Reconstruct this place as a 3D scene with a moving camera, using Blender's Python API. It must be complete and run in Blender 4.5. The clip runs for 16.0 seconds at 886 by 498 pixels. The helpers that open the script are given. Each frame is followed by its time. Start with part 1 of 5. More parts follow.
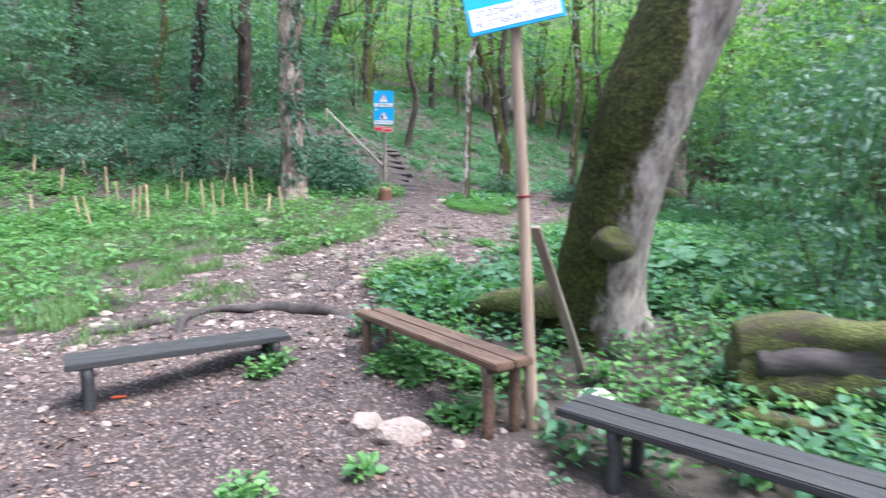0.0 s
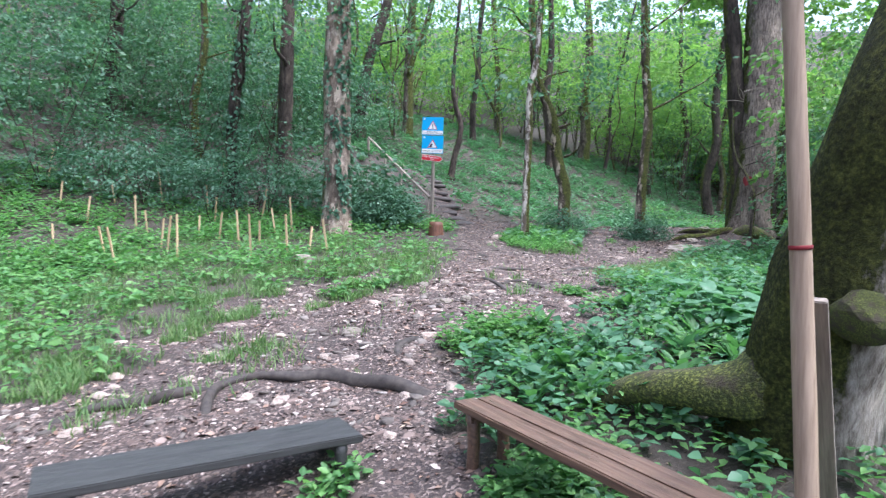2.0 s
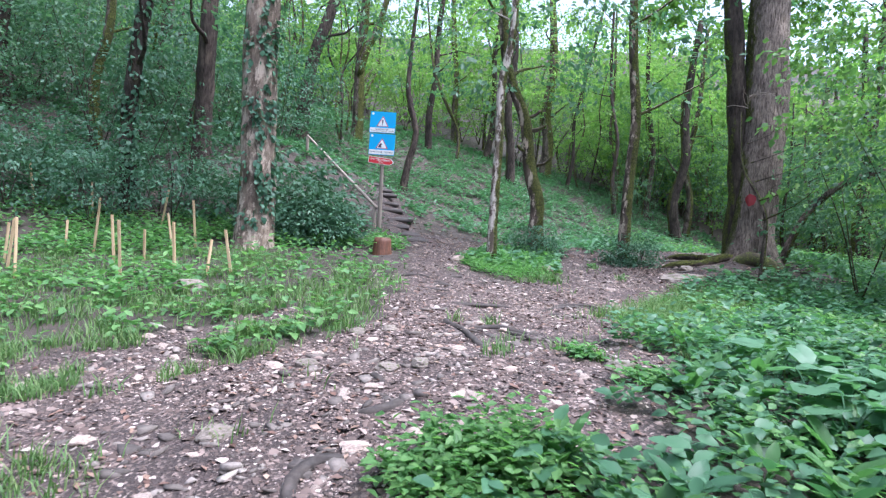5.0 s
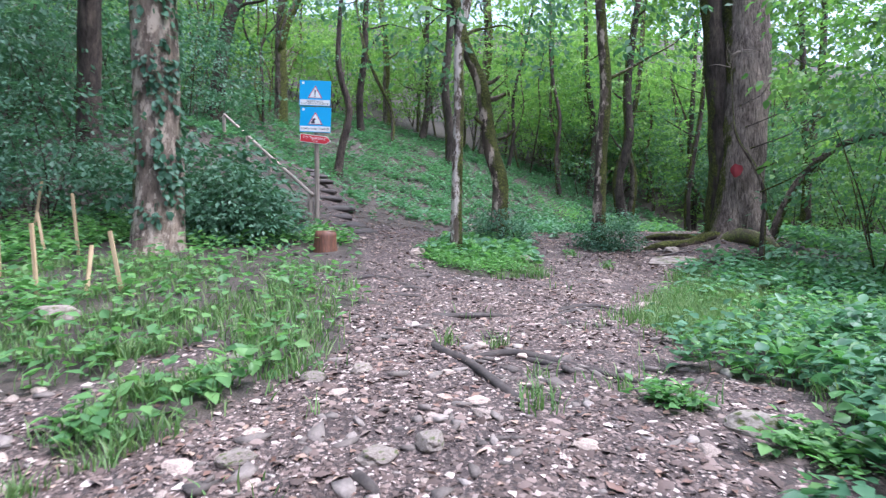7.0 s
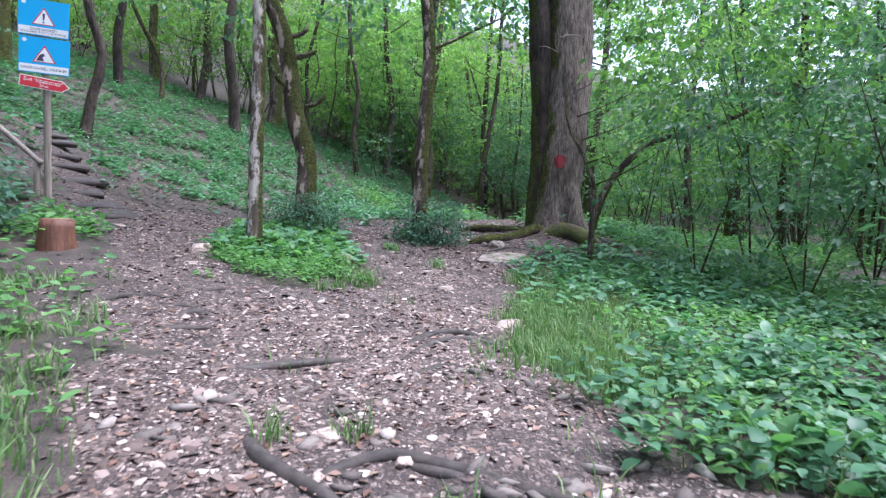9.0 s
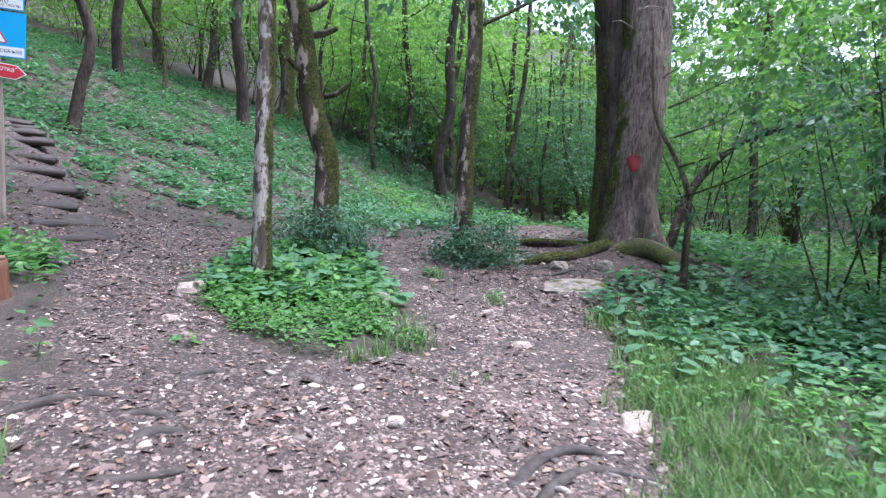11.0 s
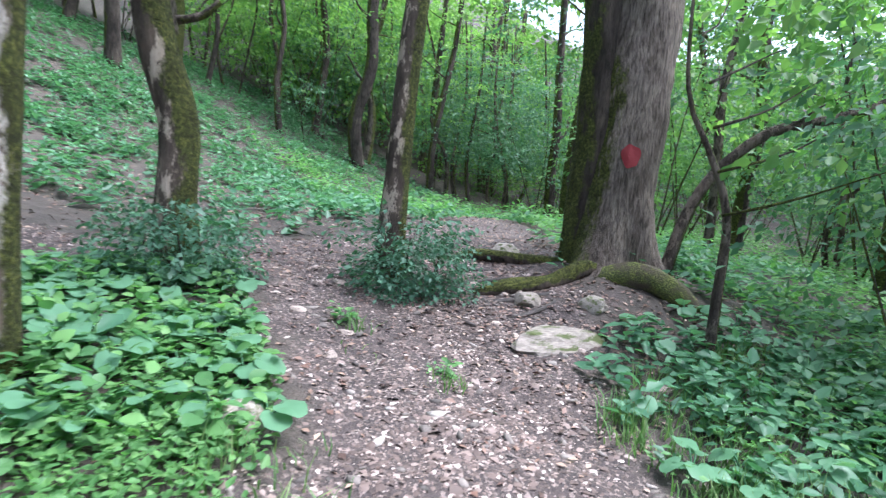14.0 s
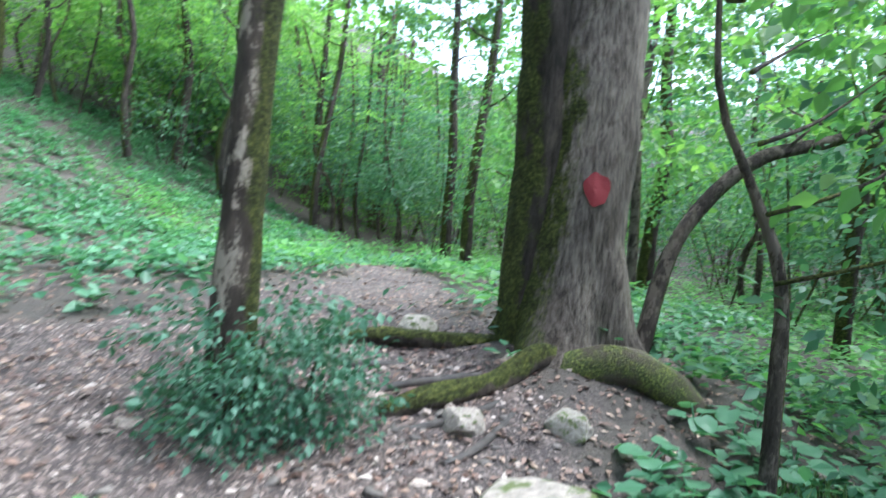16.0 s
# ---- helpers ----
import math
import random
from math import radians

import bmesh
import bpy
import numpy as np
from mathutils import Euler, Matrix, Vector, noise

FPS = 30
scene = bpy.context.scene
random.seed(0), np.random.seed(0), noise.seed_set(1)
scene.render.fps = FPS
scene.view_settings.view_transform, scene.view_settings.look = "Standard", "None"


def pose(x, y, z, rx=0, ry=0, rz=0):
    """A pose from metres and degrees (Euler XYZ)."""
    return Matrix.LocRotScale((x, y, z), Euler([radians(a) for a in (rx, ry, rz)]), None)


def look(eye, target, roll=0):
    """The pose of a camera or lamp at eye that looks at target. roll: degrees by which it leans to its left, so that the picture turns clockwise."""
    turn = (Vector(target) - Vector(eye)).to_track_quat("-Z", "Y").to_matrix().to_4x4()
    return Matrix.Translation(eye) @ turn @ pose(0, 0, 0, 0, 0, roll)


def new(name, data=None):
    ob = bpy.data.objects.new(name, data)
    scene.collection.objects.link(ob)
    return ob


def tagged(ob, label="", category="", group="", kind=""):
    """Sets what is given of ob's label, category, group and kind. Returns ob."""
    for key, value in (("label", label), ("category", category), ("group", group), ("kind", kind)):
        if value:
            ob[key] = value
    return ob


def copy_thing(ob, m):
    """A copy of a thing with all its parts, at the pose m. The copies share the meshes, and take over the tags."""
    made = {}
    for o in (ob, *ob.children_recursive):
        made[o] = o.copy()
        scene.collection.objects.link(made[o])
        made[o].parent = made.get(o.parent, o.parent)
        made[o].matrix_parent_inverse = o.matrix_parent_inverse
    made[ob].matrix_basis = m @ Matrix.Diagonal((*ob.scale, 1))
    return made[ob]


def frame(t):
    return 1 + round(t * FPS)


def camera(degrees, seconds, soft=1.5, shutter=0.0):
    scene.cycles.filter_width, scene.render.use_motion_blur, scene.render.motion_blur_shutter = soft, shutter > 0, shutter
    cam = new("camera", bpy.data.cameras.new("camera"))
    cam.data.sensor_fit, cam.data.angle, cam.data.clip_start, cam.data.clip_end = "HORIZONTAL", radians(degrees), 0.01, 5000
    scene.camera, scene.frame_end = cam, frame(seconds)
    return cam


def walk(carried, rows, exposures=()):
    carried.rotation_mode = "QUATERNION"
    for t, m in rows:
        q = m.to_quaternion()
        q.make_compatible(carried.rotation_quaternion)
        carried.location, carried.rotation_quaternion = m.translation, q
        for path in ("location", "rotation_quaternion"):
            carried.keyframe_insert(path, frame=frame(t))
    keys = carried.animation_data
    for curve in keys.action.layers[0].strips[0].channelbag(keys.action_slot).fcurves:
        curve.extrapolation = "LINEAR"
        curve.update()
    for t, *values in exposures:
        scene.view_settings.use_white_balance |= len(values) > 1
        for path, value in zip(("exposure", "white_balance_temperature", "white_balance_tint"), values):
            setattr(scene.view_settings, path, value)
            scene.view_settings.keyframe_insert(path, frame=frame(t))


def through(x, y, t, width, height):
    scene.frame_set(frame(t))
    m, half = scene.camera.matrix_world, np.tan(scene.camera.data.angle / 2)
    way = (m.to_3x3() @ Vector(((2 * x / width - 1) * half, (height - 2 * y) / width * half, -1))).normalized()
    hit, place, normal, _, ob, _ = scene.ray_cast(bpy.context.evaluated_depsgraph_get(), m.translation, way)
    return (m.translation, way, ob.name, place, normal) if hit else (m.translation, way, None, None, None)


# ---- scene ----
cam = camera(73.1, 16.0, 1.3, 0.35)
METRES, EYE, TILT, LEAN, TURN = 15.0, 1.45, -5.5, 0.0, 0.0
ROWS = [
    (0.0, 0.0, 0.0, 0.0, -0.0, 0.0, 0.0),
    (0.5, -0.0171, 0.0291, 0.0043, 6.31, 1.42, -1.42),
    (1.0, -0.0243, 0.0574, 0.0057, 5.83, 2.71, -1.77),
    (1.5, -0.0348, 0.0779, 0.0088, 6.74, 3.11, -0.94),
    (2.0, -0.0441, 0.0988, 0.0116, 2.53, 3.14, -1.07),
    (2.5, -0.0478, 0.1301, 0.0144, 0.8, 3.96, -0.3),
    (3.0, -0.0512, 0.1592, 0.0149, -1.44, 4.35, -1.41),
    (3.5, -0.0536, 0.1898, 0.02, -4.08, 4.3, -1.14),
    (4.0, -0.0486, 0.2261, 0.0234, -4.14, 4.61, 0.21),
    (4.5, -0.048, 0.2501, 0.028, -2.17, 4.78, -2.28),
    (7.0, -0.0709, 0.4002, 0.0462, -8.71, 3.51, 0.89),
    (7.5, -0.0783, 0.4322, 0.0505, -17.62, 3.62, 0.51),
    (8.0, -0.0785, 0.4619, 0.0572, -25.43, 1.99, 1.27),
    (10.5, -0.0384, 0.6085, 0.0941, -30.19, 0.24, 0.79),
    (11.0, -0.0369, 0.6408, 0.1019, -28.17, -0.09, 0.91),
    (11.5, -0.0296, 0.6691, 0.1074, -29.43, -2.3, 0.09),
    (12.0, -0.0198, 0.6964, 0.1162, -29.72, -3.17, 1.83),
    (12.5, -0.0056, 0.7254, 0.1224, -30.4, -2.86, 1.6),
    (13.0, 0.0075, 0.7497, 0.1266, -32.47, -4.11, 1.7),
    (13.5, 0.0253, 0.7745, 0.1317, -32.71, -3.59, 0.62),
    (14.0, 0.0411, 0.7976, 0.1356, -36.59, -3.3, -1.89),
    (14.5, 0.0622, 0.8248, 0.1335, -40.07, -4.87, -1.72),
    (15.0, 0.0833, 0.8537, 0.1377, -40.7, -5.3, -1.27),
    (15.5, 0.1026, 0.886, 0.1423, -40.67, -4.44, -3.39),
    (16.0, 0.1315, 0.9137, 0.1502, -47.19, 0.04, -0.82),
]
walk(cam, [(t, pose(0, 0, EYE, TILT, LEAN, TURN) @ pose(METRES * x, METRES * y, METRES * z, 90 + pitch, roll, yaw)) for t, x, y, z, yaw, pitch, roll in ROWS],
     [(0.0, 1.98, 5650, 16), (1.5, 1.83, 5550, 16), (4.5, 1.75, 5500, 19), (8.0, 1.65, 5500, 20), (11.0, 1.75, 5500, 20), (13.0, 1.96, 5500, 18), (14.0, 2.06, 5500, 14), (15.3, 2.14, 5500, 13), (16.0, 2.32, 5400, 5)])

# ---- world, sun, exposure ----
world = bpy.data.worlds.new("world")
scene.world = world
world.use_nodes = True
wn = world.node_tree.nodes
sky = wn.new("ShaderNodeTexSky")
sky.sky_type = "NISHITA"
sky.sun_disc = False
sky.sun_elevation = radians(66)
sky.sun_rotation = radians(117)
sky.air_density, sky.dust_density, sky.ozone_density = 1.0, 3.0, 1.0
wn["Background"].inputs[1].default_value = 0.15
haze = wn.new("ShaderNodeHueSaturation")
haze.inputs["Saturation"].default_value = 0.55
world.node_tree.links.new(sky.outputs[0], haze.inputs["Color"])
world.node_tree.links.new(haze.outputs[0], wn["Background"].inputs[0])

sun_data = bpy.data.lights.new("sun", "SUN")
sun_data.energy = 2.4
sun_data.angle = radians(38)
sun_data.color = (1.0, 0.97, 0.92)
sun = new("sun", sun_data)
sun.matrix_world = look((12.0, -4.0, 26), (1.5, 1.3, 0))

# ---- small maths ----
RNG = np.random.default_rng(11)


def lattice(ix, iy, seed):
    h = (ix.astype(np.int64) * 374761393 + iy.astype(np.int64) * 668265263 + seed * 974634777) & 0x7FFFFFFF
    h = ((h ^ (h >> 13)) * 1274126177) & 0x7FFFFFFF
    return ((h ^ (h >> 16)) & 0xFFFF) / 65535.0


def vnoise(x, y, size, seed=0):
    """Smooth value noise in -1..1 with cells of that size."""
    u, v = np.asarray(x, float) / size, np.asarray(y, float) / size
    i, j = np.floor(u), np.floor(v)
    a, b = u - i, v - j
    a, b = a * a * (3 - 2 * a), b * b * (3 - 2 * b)
    i, j = i.astype(np.int64), j.astype(np.int64)
    low = lattice(i, j, seed) * (1 - a) + lattice(i + 1, j, seed) * a
    high = lattice(i, j + 1, seed) * (1 - a) + lattice(i + 1, j + 1, seed) * a
    return 2 * (low * (1 - b) + high * b) - 1


# broad swells of the clearing: heights of round humps on a 3 x 3.5 m raster
SWELLS = [0.61, -0.23, 0.04, -0.12, -0.34, -0.32, -0.12, 0.03, -0.22, -0.16, -0.25, 0.06, 0.03, -0.15, 0.02, -0.16, -0.18, -0.09, 0.19, 0.02, -0.14, -0.06, -0.06, 0.08, 0.17, -0.12, -0.09, 0.3, -0.04, -0.03, 0.06, 0.29, 0.06, -0.21, -0.07, -0.25, -0.06, -0.07, 0.11, 0.25, 0.15, 0.34, 0.67]


def hill(x, y):
    d = -0.6 * (x + 10) + 0.8 * (y - 12.5)
    rise = 0.8 * np.logaddexp(0, d / 1.6)
    away = np.hypot(x - 3, y - 12) - 36
    return 13 * np.tanh(rise / 13) + 24 * np.tanh(0.05 * np.logaddexp(0, away / 2.5)) + 0.3 * np.exp(-((x - 6.1) ** 2 + (y - 16.2) ** 2) / 1.62) + 1.3 * np.exp(-((x + 4.5) ** 2 + (y - 21) ** 2) / 8)


def land(x, y):
    x, y = np.asarray(x, float), np.asarray(y, float)
    z = SWELLS[0] + hill(x, y)
    k = 1
    for b in (1, 4.5, 8, 11.5, 15, 18.5):
        for a in (-9, -6, -3, 0, 3, 6, 9):
            z = z + SWELLS[k] * np.exp(-((x - a) ** 2 + (y - b) ** 2) / 25.92)
            k += 1
    return z


TRAIL = [(-14, 3.0), (-6, 5.6), (-5.0, 7.9), (-4.2, 9.1), (-3.2, 9.9), (-2.2, 10.7), (-1.3, 11.7), (-1.1, 13.2), (-1.0, 15.0), (-1.25, 17.0), (-1.6, 18.2),
         (-2.9, 23.5), (-2.0, 23.9), (-0.7, 18.5), (0.9, 18.75), (2.8, 18.7), (4.0, 18.9), (6.6, 19.6), (9.5, 23.5), (10.3, 23.2), (7.2, 18.4), (5.4, 16.2), (4.7, 15.0), (3.95, 14.3),
         (2.9, 13.0), (2.45, 12.2), (1.75, 11.3), (1.45, 9.8), (1.3, 9.0), (1.0, 8.3), (0.75, 7.55), (0.15, 6.95), (-0.3, 6.45), (-0.6, 5.95), (-0.7, 5.3), (-0.1, 4.3), (0.5, 3.5),
         (1.5, 2.4), (3.5, 0.5), (4.0, -5.0), (-14, -5.0)]
ISLAND = [(0.06, 14.15), (-0.1, 14.9), (0.2, 15.9), (0.75, 17.0), (1.7, 17.7), (2.25, 17.2), (2.05, 16.2), (1.75, 14.9), (1.3, 14.0), (0.6, 13.6)]


def inside(x, y, ring):
    x, y = np.asarray(x, float), np.asarray(y, float)
    hit = np.zeros(x.shape, bool)
    for (ax, ay), (bx, by) in zip(ring, ring[1:] + ring[:1]):
        if ay != by:
            hit ^= ((ay > y) != (by > y)) & (x < (bx - ax) * (y - ay) / (by - ay) + ax)
    return hit


def off_edge(x, y, ring):
    """Metres to the ring's nearest edge, positive inside."""
    best = np.full(np.shape(x), 99.0)
    for (ax, ay), (bx, by) in zip(ring, ring[1:] + ring[:1]):
        dx, dy = bx - ax, by - ay
        t = np.clip(((x - ax) * dx + (y - ay) * dy) / (dx * dx + dy * dy), 0, 1)
        best = np.minimum(best, np.hypot(x - ax - t * dx, y - ay - t * dy))
    return np.where(inside(x, y, ring), best, -best)


def bare(x, y):
    """1 on trodden ground, 0 under plants, with a ragged rim."""
    x, y = np.asarray(x, float), np.asarray(y, float)
    ragged = 0.28 * vnoise(x, y, 0.6, 3) + 0.18 * vnoise(x, y, 0.22, 4)
    d = np.minimum(off_edge(x, y, TRAIL), -off_edge(x, y, ISLAND)) + ragged
    # grass creeps over the stony left side of the clearing in patches
    patch = np.clip(1.35 - np.abs(x + 4.1 - 0.64 * (y - 7.5)) / 1.35, 0, 1) * np.clip((y - 5.2) / 0.8, 0, 1) * np.clip((12.2 - y) / 1.0, 0, 1)
    d = d - 2.2 * patch * np.clip(vnoise(x, y * 1.3, 0.75, 8) * 2.4 + vnoise(x, y, 0.25, 9) * 0.5 + 0.15, 0, 1)
    return np.clip(0.5 + d / np.where(x < -1.2, 0.6, 0.28), 0, 1)


def ground_z(x, y):
    x, y = np.asarray(x, float), np.asarray(y, float)
    return land(x, y) + 0.022 * vnoise(x, y, 0.45, 1) + 0.024 * vnoise(x, y, 0.2, 2) + 0.05 * vnoise(x, y, 1.7, 5)


def gz(x, y):
    return float(ground_z(np.array([x]), np.array([y]))[0])


# ---- mesh helpers ----
def np_mesh(name, V, F, smooth=False):
    """A mesh from an array of corners and an array of faces with equally many sides."""
    V, F = np.asarray(V, np.float32), np.asarray(F, np.int32)
    me = bpy.data.meshes.new(name)
    me.vertices.add(len(V))
    me.vertices.foreach_set("co", V.ravel())
    me.loops.add(F.size)
    me.loops.foreach_set("vertex_index", F.ravel())
    me.polygons.add(len(F))
    me.polygons.foreach_set("loop_start", np.arange(0, F.size, F.shape[1], dtype=np.int32))
    if smooth:
        me.polygons.foreach_set("use_smooth", np.ones(len(F), bool))
    me.update(calc_edges=True)
    return me


def merged(pieces):
    """One (V, F) from several."""
    Vs, Fs, n = [], [], 0
    for V, F in pieces:
        Vs.append(np.asarray(V, float))
        Fs.append(np.asarray(F) + n)
        n += len(V)
    return np.concatenate(Vs), np.concatenate(Fs)


def to_mesh(name, shape, smooth=False):
    if isinstance(shape, bmesh.types.BMesh):
        me = bpy.data.meshes.new(name)
        shape.to_mesh(me)
        shape.free()
        return me
    if isinstance(shape, tuple):
        return np_mesh(name, shape[0], shape[1], smooth)
    return shape


def part(name, shape, material, parent, label="", at=None, smooth=False):
    """One mesh object under a thing or under a part."""
    me = to_mesh(name, shape, smooth)
    if material and not me.materials:
        me.materials.append(material)
    ob = new(name, me)
    ob.parent = parent
    if at is not None:
        ob.matrix_basis = at
    return tagged(ob, label)


def thing(name, m, label, category, group=""):
    ob = new(name)
    ob.empty_display_size = 0.2
    ob.matrix_basis = m
    return tagged(ob, label, category, group)


def solo(name, shape, material, label, category, group="", kind="", m=None, smooth=False):
    me = to_mesh(name, shape, smooth)
    me.materials.append(material)
    ob = new(name, me)
    if m is not None:
        ob.matrix_basis = m
    return tagged(ob, label, category, group, kind)


def board(lx, ly, lz, bevel=0.006, wear=0.0, cuts=0, seed=0):
    """A plank with rounded edges, its middle at the origin, slightly uneven."""
    bm = bmesh.new()
    bmesh.ops.create_cube(bm, size=1, matrix=Matrix.Diagonal((lx, ly, lz, 1)))
    if cuts:
        along = [e for e in bm.edges if abs(e.verts[0].co.x - e.verts[1].co.x) > lx * 0.5]
        bmesh.ops.subdivide_edges(bm, edges=along, cuts=cuts)
    if bevel:
        bmesh.ops.bevel(bm, geom=[e for e in bm.edges if len(e.link_faces) == 2 and e.calc_face_angle() > 0.5], offset=bevel, segments=2, affect="EDGES")
    for v in bm.verts:
        n = noise.noise_vector(v.co * 3.1 + Vector((seed * 7.3, 0, 0)))
        v.co += n * wear
    return bm


def tube(points, radii, sides=12, rough=0.06, lobes=0.0, seed=0, grain=0.35):
    """A closed, uneven round body along a line. lobes: how far roots swell at its foot."""
    P = [Vector(p) for p in points]
    fine, R = [], []
    for i in range(len(P) - 1):
        p0, p1, p2, p3 = P[max(i - 1, 0)], P[i], P[i + 1], P[min(i + 2, len(P) - 1)]
        steps = max(2, int((p2 - p1).length / grain))
        for k in range(steps):
            t = k / steps
            fine.append(0.5 * (2 * p1 + (p2 - p0) * t + (2 * p0 - 5 * p1 + 4 * p2 - p3) * t * t + (3 * p1 - p0 - 3 * p2 + p3) * t ** 3))
            R.append(radii[i] * (1 - t) + radii[i + 1] * t)
    fine.append(P[-1])
    R.append(radii[-1])
    V, F = [], []
    side = Vector((1, 0, 0))
    for k, (p, r) in enumerate(zip(fine, R)):
        way = (fine[min(k + 1, len(fine) - 1)] - fine[max(k - 1, 0)]).normalized()
        if abs(way.dot(side)) > 0.95:
            side = Vector((0, 1, 0.1))
        side = (side - way * side.dot(way)).normalized()
        up = way.cross(side)
        for s in range(sides):
            a = 2 * math.pi * s / sides
            n = noise.noise(Vector((math.cos(a) * 1.3, math.sin(a) * 1.3, k * grain * 1.6)) + Vector((seed * 5.1, 0, 0)))
            n2 = noise.noise(Vector((math.cos(a) * 4, math.sin(a) * 4, k * grain * 5)) + Vector((0, seed * 3.7, 0)))
            root = lobes * math.exp(-k * grain / 0.28) * (0.65 + 0.6 * math.cos(a * 4 + seed)) if lobes else 0
            q = r * (1 + rough * 2 * n + rough * n2 + root)
            V.append(p + side * (q * math.cos(a)) + up * (q * math.sin(a)))
    for k in range(len(fine) - 1):
        for s in range(sides):
            a, b = k * sides + s, k * sides + (s + 1) % sides
            F.append((a, b, b + sides, a + sides))
    V.append(fine[0])
    V.append(fine[-1])
    n = len(V)
    for s in range(sides):
        F.append((n - 2, (s + 1) % sides, s, s))
        last = (len(fine) - 1) * sides
        F.append((n - 1, last + s, last + (s + 1) % sides, last + (s + 1) % sides))
    return tube_mesh(V, F)


def tube_mesh(V, F):
    me = bpy.data.meshes.new("body")
    me.from_pydata([tuple(v) for v in V], [], [tuple(dict.fromkeys(f)) for f in F])
    me.polygons.foreach_set("use_smooth", np.ones(len(me.polygons), bool))
    return me


def strewn(V0, F0, P, yaw, pitch, roll, size):
    """Copies of a small shape (V0, F0) at the places P, turned and scaled."""
    V0, F0 = np.asarray(V0, float), np.asarray(F0)
    n, m = len(P), len(V0)
    size = np.asarray(size, float)
    if size.ndim == 1:
        size = np.stack([size] * 3, -1)
    Q = V0[None] * size[:, None, :]
    cr, sr = np.cos(roll)[:, None], np.sin(roll)[:, None]
    y, z = Q[..., 1] * cr - Q[..., 2] * sr, Q[..., 1] * sr + Q[..., 2] * cr
    cp, sp = np.cos(pitch)[:, None], np.sin(pitch)[:, None]
    x, z = Q[..., 0] * cp - z * sp, Q[..., 0] * sp + z * cp
    cy, sy = np.cos(yaw)[:, None], np.sin(yaw)[:, None]
    W = np.stack([x * cy - y * sy, x * sy + y * cy, z], -1) + np.asarray(P)[:, None, :]
    F = (F0[None] + (np.arange(n) * m)[:, None, None]).reshape(-1, F0.shape[1])
    return W.reshape(-1, 3), F


# a small folded leaf along x; a broad leaf with a curved blade; a blade of grass; a chip of stone
SMALL_LEAF = ([(0, 0, 0), (0.45, 0.27, 0.06), (1, 0, -0.06), (0.45, -0.27, 0.06)], [(0, 2, 1), (0, 3, 2)])
BROAD_LEAF = ([(0, 0, 0), (0.18, 0.26, 0.07), (0.5, 0.36, 0.09), (0.8, 0.2, 0.0), (1, 0, -0.1), (0.8, -0.2, 0.0), (0.5, -0.36, 0.09), (0.18, -0.26, 0.07), (0.3, 0, 0.0), (0.65, 0, 0.0)],
              [(0, 8, 1), (1, 8, 2), (2, 8, 9), (2, 9, 3), (3, 9, 4), (4, 9, 5), (5, 9, 6), (6, 9, 8), (6, 8, 7), (7, 8, 0)])
MID_LEAF = ([(0, 0, 0), (0.4, 0.33, 0.07), (0.8, 0.17, 0.0), (1, 0, -0.1), (0.8, -0.17, 0.0), (0.4, -0.33, 0.07)], [(0, 3, 2), (0, 2, 1), (0, 4, 3), (0, 5, 4)])
BLADE = ([(0, -0.035, 0), (0, 0.035, 0), (0.5, -0.026, 0.1), (0.5, 0.026, 0.1), (1, 0, -0.08)], [(0, 1, 3), (0, 3, 2), (2, 3, 4)])
CHIP = ([(1, 0, 0), (0.3, 0.9, 0.05), (-0.9, 0.4, 0), (-0.7, -0.7, 0.05), (0.4, -0.85, 0), (0.05, 0.05, 0.6)], [(0, 1, 5), (1, 2, 5), (2, 3, 5), (3, 4, 5), (4, 0, 5)])



# ---- materials ----
def material(name):
    m = bpy.data.materials.new(name)
    m.use_nodes = True
    nt = m.node_tree
    return m, nt, nt.nodes["Principled BSDF"]


def link(nt, a, b):
    nt.links.new(a, b)


def ramp(nt, source, stops):
    r = nt.nodes.new("ShaderNodeValToRGB")
    while len(r.color_ramp.elements) < len(stops):
        r.color_ramp.elements.new(0.5)
    for e, (at, colour) in zip(r.color_ramp.elements, stops):
        e.position, e.color = at, (*colour, 1)
    link(nt, source, r.inputs[0])
    return r.outputs[0]


def noise_tex(nt, scale, detail=6, coords=None, rough=0.6):
    t = nt.nodes.new("ShaderNodeTexNoise")
    t.inputs["Scale"].default_value, t.inputs["Detail"].default_value, t.inputs["Roughness"].default_value = scale, detail, rough
    if coords is not None:
        link(nt, coords, t.inputs["Vector"])
    return t.outputs["Fac"]


def blend(nt, fac, a, b, kind="MIX"):
    n = nt.nodes.new("ShaderNodeMix")
    n.data_type, n.blend_type = "RGBA", kind
    for socket, value in ((n.inputs[0], fac), (n.inputs[6], a), (n.inputs[7], b)):
        if isinstance(value, tuple):
            socket.default_value = (*value, 1)
        elif isinstance(value, (int, float)):
            socket.default_value = value
        else:
            link(nt, value, socket)
    return n.outputs[2]


def relief(nt, bsdf, height, strength=0.5, distance=0.02):
    b = nt.nodes.new("ShaderNodeBump")
    b.inputs["Strength"].default_value, b.inputs["Distance"].default_value = strength, distance
    link(nt, height, b.inputs["Height"])
    link(nt, b.outputs[0], bsdf.inputs["Normal"])


